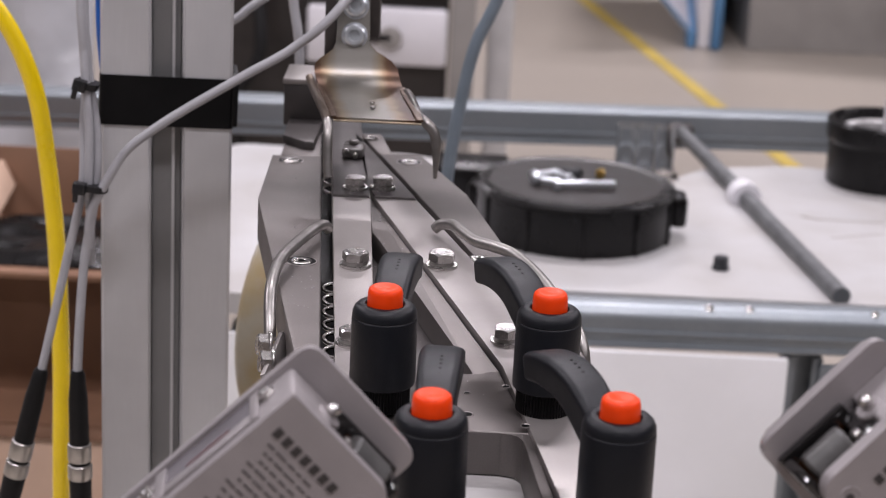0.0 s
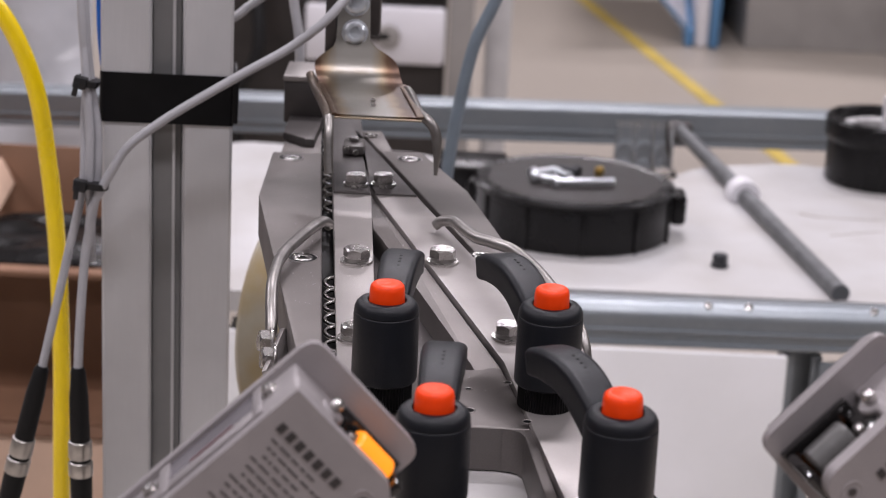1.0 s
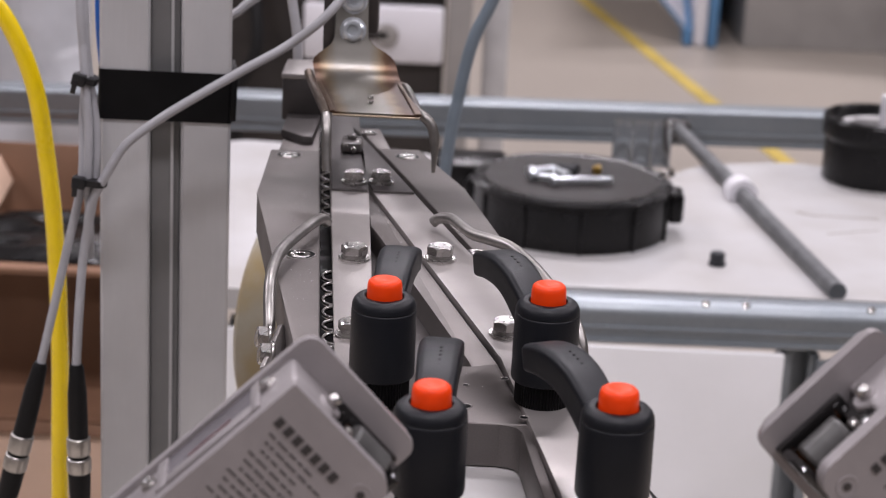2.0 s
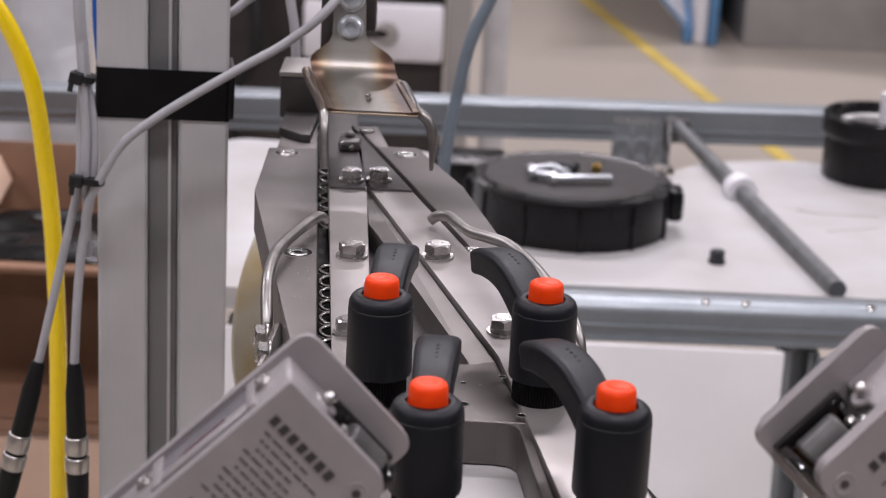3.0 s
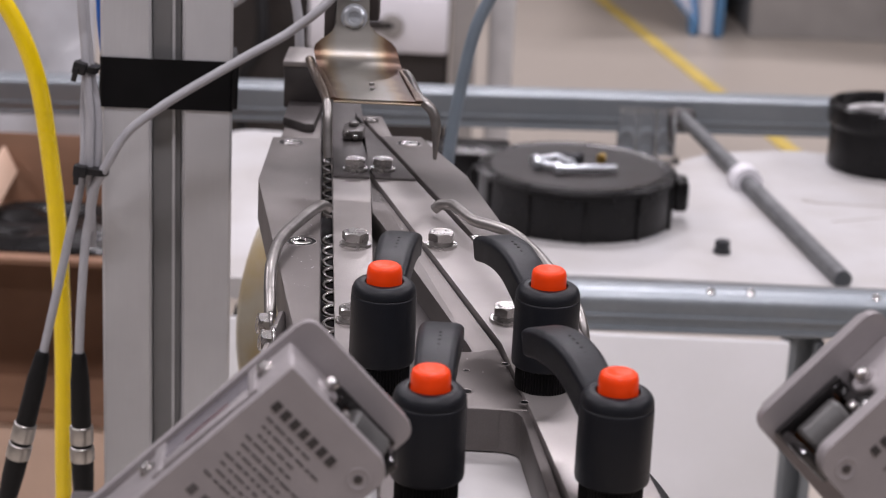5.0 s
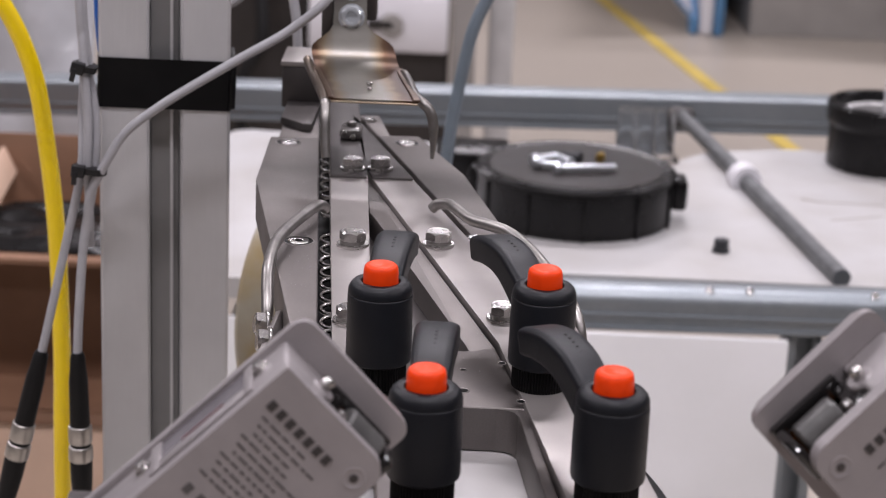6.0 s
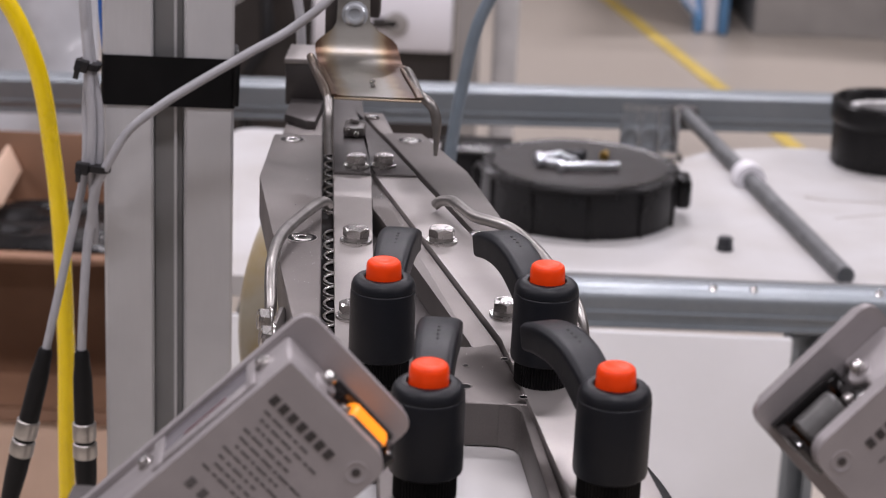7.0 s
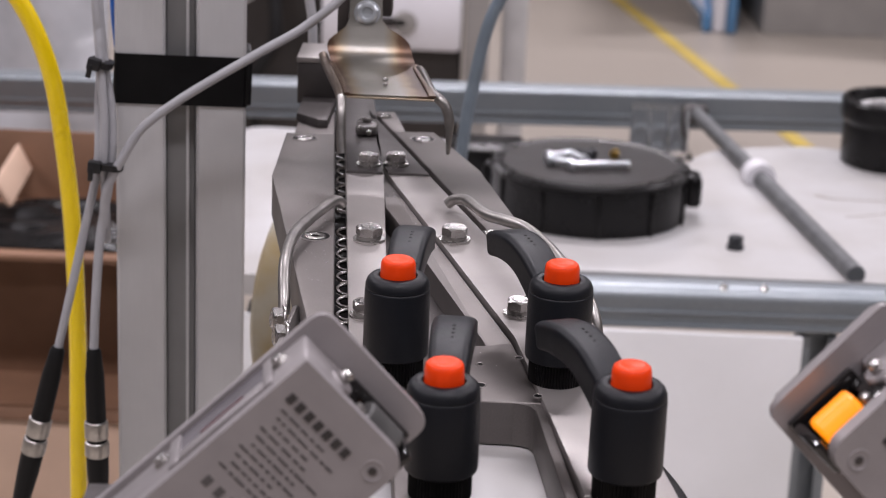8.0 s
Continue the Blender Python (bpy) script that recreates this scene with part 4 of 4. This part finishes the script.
        ny, nz = -d.y * th, d.x * th
        rows.append((bm.verts.new((l, y, z)), bm.verts.new((r, y, z)), bm.verts.new((r, y + ny, z + nz)), bm.verts.new((l, y + ny, z + nz))))
    for a, b in zip(rows, rows[1:]):
        for k in range(4):
            bm.faces.new((a[k], a[(k + 1) % 4], b[(k + 1) % 4], b[k]))
    bm.faces.new(rows[0])
    bm.faces.new(rows[-1][::-1])
    return bm


pr = [(0.1340, 1.0715), (0.1500, 1.0722), (0.1640, 1.0730), (0.1720, 1.0737), (0.1770, 1.0746), (0.1800, 1.0757), (0.1822, 1.0771), (0.1838, 1.0787), (0.1849, 1.0803), (0.1857, 1.0820), (0.1864, 1.0838), (0.1871, 1.0856), (0.1878, 1.0874), (0.1888, 1.0905), (0.1925, 1.1040), (0.1990, 1.1300)]
wd = [(-0.0437, -0.0105), (-0.0470, -0.0137), (-0.0499, -0.0165), (-0.0517, -0.0182), (-0.0529, -0.0193), (-0.0537, -0.0200), (-0.0543, -0.0206), (-0.0548, -0.0211), (-0.0550, -0.0215), (-0.0546, -0.0222), (-0.0528, -0.0240), (-0.0502, -0.0270), (-0.0480, -0.0303), (-0.0466, -0.0333), (-0.0468, -0.0338), (-0.0470, -0.0342)]
part("plate", sheet(pr, wd, 0.0013), HEAT, t, smooth=60)
part("front_lip", tube([(-0.0437, 0.1336, 1.0716), (-0.027, 0.1336, 1.0716), (-0.0105, 0.1336, 1.0716)], 0.00042, 8), STRAW, t, "bright straw-tinted edge")
part("side_wire", tube([(-0.0566, 0.1840, 1.0764), (-0.0543, 0.1750, 1.0742), (-0.0480, 0.1450, 1.0723), (-0.0459, 0.1345, 1.0711)], 0.0018, 14), TINTED, t, "heat-stained welded wire")
part("side_wire", tube([(-0.0459, 0.1345, 1.0711), (-0.0456, 0.1320, 1.0700), (-0.0452, 0.1285, 1.0668), (-0.0450, 0.1265, 1.0610), (-0.0448, 0.1250, 1.0560), (-0.0443, 0.1240, 1.0520)], 0.0018, 14), WIRE, t, "welded bent wire")
part("side_wire", sweep(spline([(-0.0176, 0.1740, 1.0742), (-0.0160, 0.1680, 1.0738), (-0.0120, 0.1460, 1.0720), (-0.0088, 0.1400, 1.0708), (-0.0060, 0.1390, 1.0680), (-0.0045, 0.1385, 1.0630), (-0.0043, 0.1375, 1.0570), (-0.0044, 0.1365, 1.0500)]), circle(0.0020, 14), scales=lambda f: (1, 1) if f < 0.72 else (1 - 2.3 * (f - 0.72),) * 2), WIRE, t, "welded bent wire")
for zz, yy in ((1.0932, 0.1893), (1.1048, 0.1923), (1.1165, 0.1953)):
    sc = part("screw", lathe([(0, 0), (0.0054, 0), (0.0054, 0.0008), (0.0052, 0.0010), (0.0046, 0.0010), (0.0044, 0.0024), (0.0036, 0.0030), (0.0024, 0.0030), (0.0022, 0.0012), (0, 0.0012)], 24), PALE_ZINC, t, "bright zinc socket screw")
    sc.matrix_local = pose(-0.0395, yy - 0.0002, zz, 76)
part("web", block(-0.0515, -0.0470, 0.1890, 0.1990, 1.0840, 1.1350, 0.0005), STEEL_DARK, t)
part("arm", block(-0.0520, -0.0300, 0.2000, 0.2120, 1.0900, 1.1650, 0.001), STEEL_DARK, t)
part("bar", block(-0.0520, 0.3000, 0.2040, 0.2240, 1.1650, 1.1850, 0.001), STEEL_DARK, t)
part("mast", block(0.300, 0.32, 0.204, 0.224, 0.0, 1.185, 0.001), ALU, t)
for q, (l0, l1) in enumerate((((-0.0436, 0.1342, 1.0727), (-0.0525, 0.1775, 1.0752)), ((-0.0112, 0.1342, 1.0727), (-0.0195, 0.1775, 1.0752)))):
    p0, p1 = Vector(l0), Vector(l1)
    part("weld_seam", sweep(spline([p0, p0.lerp(p1, 0.35) + Vector((0.0002, 0, 0.0001)), p0.lerp(p1, 0.7), p1], 6), round_rect(0.0011 + 0.0004 * q, 0.0005, 0.0004, 3)), SCORCH, t, "scorched brown weld seam")
part("weld_drop", lathe(rounded(0.0011, 0, 0.0012, 0.0005), 12, m=pose(-0.0301, 0.1540, 1.0737)), BOLT, t)
part("weld_drop", lathe(rounded(0.0009, 0, 0.001, 0.0004), 12, m=pose(-0.0297, 0.1480, 1.0734)), BOLT, t)
t = thing("track_stop", pose(-0.0388, 0.1990, TOP + 0.0014), "small grey plastic stop under the bent holder", "stop")
part("body", block(-0.0045, 0.0045, -0.007, 0.007, 0, 0.0045, 0.0015), STOP_GREY, t)
part("cap", lathe(rounded(0.0022, 0.0044, 0.0066, 0.001), 16), STOP_GREY, t)
part("screw", lathe(rounded(0.0012, 0, 0.0015, 0.0005), 12, m=pose(-0.0025, -0.0072, 0.0034, 90)), BOLT, t)
part("screw", lathe(rounded(0.0012, 0, 0.0015, 0.0005), 12, m=pose(0.001, -0.0072, 0.0018, 90)), BOLT, t)

# ---- guide wires over the slots ----
t = thing("guide_wire", pose(0, 0, 0), "bent steel wire reaching over the straight slot", "guide wire", "guide wires")
part("wire", tube([(-0.0412, 0.0830, 1.0440), (-0.0424, 0.0810, 1.0458), (-0.0445, 0.0760, 1.0467), (-0.0500, 0.0550, 1.0470), (-0.0540, 0.0330, 1.0472), (-0.0548, 0.0140, 1.0455), (-0.0545, 0.0050, 1.0415), (-0.0538, -0.0010, 1.0368), (-0.0535, -0.0040, 1.0325)], 0.0020, 14), WIRE, t)
part("tab", block(-0.0035, 0.0035, -0.018, 0.014, -0.001, 0.001, 0.0006), STEEL_LIGHT, t, "flat welded tab").matrix_local = pose(-0.0503, -0.0130, 1.0295, 14, 68, 8)
for k, (xx, yy, zz) in enumerate(((-0.0530, -0.0060, 1.0315), (-0.0508, -0.0200, 1.0310))):
    b1 = part("bolt_head", hex_head(0.0036, 0.0012, 0.0045), BOLT, t, smooth=20)
    b1.matrix_local = pose(xx, yy, zz, 0, -82, 14)
    b2 = part("washer", lathe(rounded(0.0045, 0, 0.0012, 0.0003), 20), BOLT, t)
    b2.matrix_local = pose(xx, yy, zz, 0, -82, 14)
t = thing("guide_wire", pose(0, 0, 0), "bent steel wire reaching over the slanting slot", "guide wire", "guide wires")
part("wire", tube([(-0.0034, 0.0935, 1.0428), (-0.0012, 0.0925, 1.0448), (0.0030, 0.0875, 1.0464), (0.0065, 0.0780, 1.0468), (0.0110, 0.0685, 1.0466), (0.0170, 0.0620, 1.0470), (0.0240, 0.0540, 1.0470), (0.0310, 0.0380, 1.0460), (0.0370, 0.0200, 1.0440), (0.0430, 0.0050, 1.0400), (0.046, -0.002, 1.034), (0.047, -0.004, 1.026)], 0.0020, 14), WIRE, t)

# ---- clamping levers ----
def lever(m, label):
    t = thing("clamping_lever", m, label, "lever", "clamping levers")
    bm = lathe([(0, 0), (0.0078, 0), (0.0080, 0.0003), (0.0080, 0.0074), (0, 0.0074)], 112)
    for v in bm.verts:
        if round(math.atan2(v.co.y, v.co.x) / (2 * math.pi / 112)) % 2:
            v.co.x, v.co.y = v.co.x * 0.955, v.co.y * 0.955
    part("bush", bm, BUSH_AND_SHADE, t, "black knurled steel bush")
    part("hub", lathe([(0.0079, 0.0068), (0.0086, 0.0068), (0.0091, 0.0072), (0.0093, 0.0080), (0.0092, 0.0262), (0.0091, 0.0266), (0.0089, 0.0268), (0.0091, 0.0271), (0.0090, 0.0282),
                       (0.0085, 0.0294), (0.0077, 0.0302), (0.0066, 0.0305), (0.0056, 0.0304), (0.0053, 0.0300), (0.0053, 0.0280), (0, 0.0280)], 48), HANDLE, t)
    path = spline([(0, 0.001, 0.0215), (0, 0.0075, 0.0225), (0, 0.0140, 0.0258), (0, 0.0210, 0.0288), (0, 0.0290, 0.0299), (0, 0.0370, 0.0292), (0, 0.0425, 0.0279), (0, 0.0452, 0.0269)], 8)

    def grow(f):
        u = max(0.0, (f - 0.86) / 0.14)
        w = (0.0046 + 0.0012 * min(1, f * 1.6)) * (1 - 0.72 * u ** 3)
        h = (0.0054 - 0.0017 * f) * (1 - 0.60 * u ** 3)
        return (w, h)
    part("arm", sweep(path, round_rect(1.0, 1.0, 0.42, 6), scales=grow), HANDLE, t, smooth=50)
    for k in range(6):
        y = 0.0170 + 0.0023 * k
        i = max(q for q in range(len(path) - 1) if path[q].y <= y)
        f = (y - path[i].y) / (path[i + 1].y - path[i].y)
        g = (i + f) / (len(path) - 1)
        z = path[i].z + (path[i + 1].z - path[i].z) * f + grow(g)[1]
        rise = math.degrees(math.atan2(path[i + 1].z - path[i].z, path[i + 1].y - path[i].y))
        part("dimple", lathe([(0, 0.00022), (0.00034, 0.00020), (0.00050, 0.00004), (0.00050, -0.0003), (0, -0.0003)], 10), BUSH_AND_SHADE, t).matrix_local = pose(0.0004, y, z, rise)
    part("button", lathe([(0, 0.0280), (0.0049, 0.0280), (0.0050, 0.0300), (0.0049, 0.0334), (0.0046, 0.0346), (0.0039, 0.0352), (0.0028, 0.0352), (0.0018, 0.0349), (0, 0.0348)], 40), ORANGE, t, "glossy orange push button", smooth=75)
    return t


LV = "black clamping lever with orange push button"
lv = lever(pose(-0.0153, -0.0745, TOP, 0, 0, -5), LV + " on the straight rail")
for xx, yy, rz, where in ((0.0306, -0.0717, 21, " on the slanting rail"), (-0.0008, -0.1492, -3, " beside the base window"), (0.0447, -0.1500, 23, " on the slanting rail")):
    copy_thing(lv, pose(xx, yy, TOP + (0.0004 if xx > 0 else -0.0012 if yy < -0.1 else 0.0), 0, 0, rz))["label"] = LV + where
lv.matrix_world = pose(-0.0153, -0.0745, TOP + 0.0004, 0, 0, -5)
one("curved_strip", sweep(spline([(0.050, -0.080, 1.0260), (0.0560, -0.100, 1.0275), (0.0625, -0.122, 1.0255), (0.0675, -0.146, 1.017), (0.070, -0.172, 1.003), (0.0705, -0.195, 0.96), (0.0705, -0.2, 0.90)], 8), round_rect(0.0032, 0.0009, 0.0006, 3)), RUBBER, "thin black curved strip beside the slanting rail", "strip")


# ---- sensors ----
def sensor(m, sx, label):
    """A sensor head; its lamp end faces the side sx. Returns the thing and the made-up drum that imitates its blinking
    lamp.
    """
    t = thing("laser_sensor", m, label, "sensor", "laser sensors")

    def bx(a, b, *rest, **kw):
        lo, hi = sorted((a * sx, b * sx))
        return block(lo, hi, *rest, **kw)

    def plate(pts, y0, y1, bev, rc=0.0024):
        bm = slab([(p[0] * sx, p[1]) for p in pts], 0, y1 - y0, bev, 2, rc)
        bmesh.ops.transform(bm, matrix=pose(0, y0, 0) @ Matrix(((1, 0, 0, 0), (0, 0, 1, 0), (0, 1, 0, 0), (0, 0, 0, 1))), verts=bm.verts[:])
        return bm
    turn = [(-0.0048 + 0.0048 * math.cos(radians(q)), -0.0274 - 0.0048 * math.sin(radians(q))) for q in range(0, 91, 15)]
    part("front_cover", plate([(0, 0)] + turn + [(-0.075, -0.0322), (-0.075, 0)], 0.0, 0.0036, 0.0007, 0.0005), SENSOR, t)
    part("back_plate", plate([(0.0062, 0.0010), (0.0058, -0.0350), (-0.078, -0.0355), (-0.078, 0.0010)], 0.0182, 0.0212, 0.0009, 0.0040), SENSOR, t)
    part("body", bx(-0.0755, -0.0092, 0.0036, 0.0182, -0.0316, -0.0128, 0.0006), SENSOR, t)
    part("end_wall", bx(-0.0755, -0.0003, 0.0030, 0.0184, -0.0127, -0.0003, 0.0011, 3), SENSOR, t)
    w = part("side_window", bx(-0.0360, -0.0120, 0.0075, 0.0181, -0.0006, 0.0001), SIDE_GLASS, t, "grey inset side window")
    part("window_stripe", bx(-0.030, -0.018, 0.0092, 0.0102, 0.0001, 0.0003), RED_FILM, w)
    part("window_frame", bx(-0.0360, -0.0120, 0.0038, 0.0075, -0.0004, 0.0007, 0.0003), SENSOR, w)
    part("window_frame", bx(-0.0120, -0.0095, 0.0038, 0.0180, -0.0004, 0.0006, 0.0003), SENSOR, w)
    part("window_frame", bx(-0.0390, -0.0360, 0.0038, 0.0180, -0.0004, 0.0006, 0.0003), SENSOR, w)
    for xx in (-0.0075, -0.0415):
        part("screw", lathe([(0, 0), (0.0021, 0), (0.0021, 0.0006), (0.0015, 0.0008), (0.0015, 0.0016), (0.0011, 0.0019), (0, 0.0019)], 20, m=pose(xx * sx, 0.0125, -0.0003)), BOLT, t, "bright screw")
    part("screw_boss", lathe([(0, -0.001), (0.0032, -0.001), (0.0032, 0.0003), (0.0028, 0.0008), (0, 0.0008)], 28, m=pose(-0.0008 * sx, 0.0105, -0.0118, 0, 90 * sx)), SENSOR, t)
    part("screw", lathe(rounded(0.0016, -0.0002, 0.0026, 0.0010), 20, m=pose(0.0, 0.0105, -0.0115, 0, 90 * sx)), BOLT, t, "bright screw")
    part("lamp_bay", bx(-0.0091, -0.0086, 0.0037, 0.0181, -0.0314, -0.0129), LENS, t, "dark lamp bay")
    part("bay_rim", bx(-0.0086, 0.0008, 0.0163, 0.0181, -0.0335, -0.0150, 0.0006), LENS, t, "dark bay rim")
    part("bay_rim", bx(-0.0086, 0.0004, 0.0040, 0.0157, -0.0334, -0.0309, 0.0007), LENS, t, "dark bay rim")
    part("bay_rim", bx(-0.0086, -0.0012, 0.0040, 0.0157, -0.0178, -0.0130, 0.0007), LENS, t, "dark bay rim")
    part("clip", bx(-0.0020, 0.0002, 0.0052, 0.0082, -0.0188, -0.0166, 0.0006), BOLT, t, "bright lens clip")
    part("screw_seat", lathe([(0.0, -0.0012), (0.0010, -0.0012), (0.0016, -0.0001), (0.0022, 0.0002), (0.0025, 0.0002), (0.0027, -0.0004), (0.0027, -0.0012), (0, -0.0013)], 28, m=pose(-0.0066 * sx, 0.0, -0.0280, 90)), SENSOR, t)
    # dark disc over the seat paints the shade inside the screw hole
    part("screw_hole", lathe(rounded(0.0010, 0.0, 0.00025, 0.0001), 20, m=pose(-0.0066 * sx, 0.0, -0.0280, 90)), STEEL_DARK, t)
    # brand mark and type plate as plain bars
    for k in range(7):
        q = part("brand_mark", block(-0.00088, 0.00088, -0.0002, 0.0, -0.00112, 0.00112), LABEL, t)
        q.matrix_local = pose(-0.0081 * sx, -0.00005, -0.0042 - 0.00278 * k, 0, 90, 0)
    dash = random.Random(11)
    for k in range(10):
        z = -0.0045 - 0.0008 * (k % 3)
        stop = z - (0.011, 0.015, 0.009, 0.014, 0.018, 0.012, 0.017, 0.010, 0.014, 0.016)[k]
        while z > stop:
            ln = dash.uniform(0.0008, 0.0032)
            q = part("text_bar", block(0.0, ln, -0.0001, 0.0, -0.00028, 0.00028), FINE_PRINT, t)
            q.matrix_local = pose((-0.0112 - 0.00195 * k) * sx, -0.00005, z, 0, 90, 0)
            z -= ln + dash.uniform(0.0004, 0.0009)
    for k in range(4):
        q = part("approval_mark", block(-0.0012, 0.0012, -0.0001, 0.0, -0.0009, 0.0009), FINE_PRINT, t)
        q.matrix_local = pose((-0.0335) * sx, -0.00005, -0.0060 - 0.0036 * k)
    # a small made-up drum, half amber, half smoked grey; turning it imitates blinking
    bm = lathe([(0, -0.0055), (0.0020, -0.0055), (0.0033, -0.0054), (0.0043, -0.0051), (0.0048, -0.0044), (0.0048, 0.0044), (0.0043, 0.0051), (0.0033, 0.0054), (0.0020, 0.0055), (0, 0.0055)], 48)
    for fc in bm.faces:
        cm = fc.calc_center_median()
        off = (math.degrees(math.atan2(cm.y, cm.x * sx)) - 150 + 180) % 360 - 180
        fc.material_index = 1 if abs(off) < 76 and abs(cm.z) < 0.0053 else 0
    drum = part("blink_drum", bm, [SMOKE, AMBER], t, "made-up drum, amber on one half, that imitates the blinking indicator")
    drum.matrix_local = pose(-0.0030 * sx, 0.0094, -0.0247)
    # added shield: keeps the turned-away amber half from lighting the housing
    mid = Vector((-0.0030 * sx, 0.0094, -0.0247))
    arc = [mid + Vector((0.0052 * math.cos(radians(q)) * sx, 0.0052 * math.sin(radians(q)), 0)) for q in range(66, 241, 12)]
    bm = bmesh.new()
    rows = [[bm.verts.new(p + Vector((0, 0, dz)) + (p - mid) * k) for dz, k in ((-0.0060, 0), (0.0060, 0), (0.0060, 0.05), (-0.0060, 0.05))] for p in arc]
    for a, b in zip(rows, rows[1:]):
        for k in range(4):
            bm.faces.new((a[k], a[(k + 1) % 4], b[(k + 1) % 4], b[k]))
    bm.faces.new(rows[0])
    bm.faces.new(rows[-1][::-1])
    part("glow_shield", bm, BUSH_AND_SHADE, t, "added dark shield against stray amber glow")
    part("cable_gland", lathe(rounded(0.005, 0, 0.014, 0.001), 20, m=pose(-0.0755 * sx, 0.011, -0.016, 0, -90 * sx)), RUBBER, t)
    return t, drum


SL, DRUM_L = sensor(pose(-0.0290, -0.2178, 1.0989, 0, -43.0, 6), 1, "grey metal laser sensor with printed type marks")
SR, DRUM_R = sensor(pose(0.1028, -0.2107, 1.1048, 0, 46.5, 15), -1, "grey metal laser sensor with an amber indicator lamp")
for sgn, so, lab in ((-1, SL, "grey"), (1, SR, "grey")):
    t = thing("sensor_arm", pose(0, 0, 0), lab + " steel arm that carries a laser sensor", "arm", "sensor arms")
    o = so.matrix_world @ Vector((sgn * 0.066, 0.0270, -0.017))
    part("plate", block(-0.012, 0.012, -0.005, 0.005, -0.20, 0.015, 0.001), STEEL_DARK, t).matrix_local = pose(*o)
    part("post", block(-0.012, 0.012, -0.005, 0.02, -o.z, -0.2, 0.001), ALU, t).matrix_local = pose(*o)

# small pale chips and dust on the plates
bm = bmesh.new()
rnd = random.Random(5)
for k in range(90):
    yy = rnd.uniform(-0.08, 0.17)
    xx = rnd.choice((rnd.uniform(slot_left(yy) - 0.010, slot_left(yy) - 0.001), rnd.uniform(rail_in(yy) + 0.0, right_in(yy)) if yy > -0.04 else rnd.uniform(-0.005, 0.015)))
    zz = TOP if xx < slot_left(yy) else (zt if yy < -0.04 else zt - 0.0003 if xx > right_in(yy) - 0.0085 or yy > 0.1 else TOP - 0.0105)
    r = rnd.uniform(0.00008, 0.00022)
    bmesh.ops.create_icosphere(bm, subdivisions=1, radius=r, matrix=Matrix.Translation((xx, yy, zz + r * 0.5)))
one("plastic_dust", bm, WHITE, "tiny white plastic crumbs on the feeder plates", "dust", kind="stuff")

# ---- rings that slide down the slots ----
ring_bm = lathe([(0.0032, -0.0004), (0.0041, -0.0005), (0.0044, 0.0), (0.0041, 0.0006), (0.0036, 0.0004), (0.0032, 0.0006), (0.0030, 0.0001), (0.0032, -0.0004)], 28)
PITCH, RATE = 0.0124, 2.0
RINGS = []
proto = one("feed_ring", ring_bm, RING, "small bright metal ring sliding in the straight slot", "ring", "rings in the straight slot")
for k in range(-8, 32):
    RINGS.append((proto if k == -8 else copy_thing(proto, pose(0, 0, 0)), k, 0))
for k in range(-8, 32):
    o = copy_thing(proto, pose(0, 0, 0))
    tagged(o, "small bright metal ring sliding in the slanting slot", "ring", "rings in the slanting slot")
    RINGS.append((o, k, 1))


def between(t, keys):
    for (a, u), (b, v) in zip(keys, keys[1:]):
        if t <= b:
            return u + (v - u) * (t - a) / (b - a)
    return keys[-1][1]


HEAD = [(0, 0.165), (0.5, 0.153), (1.1, 0.131), (1.5, 0.118), (2.8, 0.107), (8, 0.107)]
TAIL = [(0, 0.050), (1.5, 0.053), (3, 0.060), (4, 0.080), (8, 0.084)]


def ring_pose(k, t, side):
    p = k + 0.35 * side - RATE * t
    h, b = between(t, HEAD), between(t, TAIL)
    y = h + PITCH * p if p > 0 else b + PITCH * (p + 0.3) if p < -0.3 else b + (h - b) * (p + 0.3) / 0.3
    z = TOP - 0.0044
    end, rise = (-0.100, 0.300) if side == 0 else (-0.020, 0.235)
    if y < end:
        z, y = z - (end - y), end
    if y > rise:
        z, y = z - (y - rise), rise
    x = slot_left(y) + 0.0048 if side == 0 else slot_right(y) - 0.0032
    return pose(x, y, z, 9 + 2 * math.sin(k * 2.1), 2 * math.sin(k * 1.3), 0)


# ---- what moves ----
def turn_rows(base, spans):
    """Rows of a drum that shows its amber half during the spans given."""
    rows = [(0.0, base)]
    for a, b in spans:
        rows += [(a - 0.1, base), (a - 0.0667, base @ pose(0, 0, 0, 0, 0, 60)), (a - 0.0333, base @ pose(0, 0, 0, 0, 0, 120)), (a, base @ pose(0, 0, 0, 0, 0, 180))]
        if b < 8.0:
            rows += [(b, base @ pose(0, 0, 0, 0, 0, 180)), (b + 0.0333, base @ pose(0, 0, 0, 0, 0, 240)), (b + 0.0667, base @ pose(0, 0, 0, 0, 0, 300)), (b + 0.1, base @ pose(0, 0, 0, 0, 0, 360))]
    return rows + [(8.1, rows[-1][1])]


def motions():
    for ob, k, side in RINGS:
        walk(ob, [(q * 0.25, ring_pose(k, q * 0.25, side)) for q in range(33)])
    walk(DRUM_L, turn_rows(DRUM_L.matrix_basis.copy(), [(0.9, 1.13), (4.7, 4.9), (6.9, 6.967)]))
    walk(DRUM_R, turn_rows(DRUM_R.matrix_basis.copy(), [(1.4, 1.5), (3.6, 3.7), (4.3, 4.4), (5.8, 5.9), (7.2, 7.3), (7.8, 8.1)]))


motions()
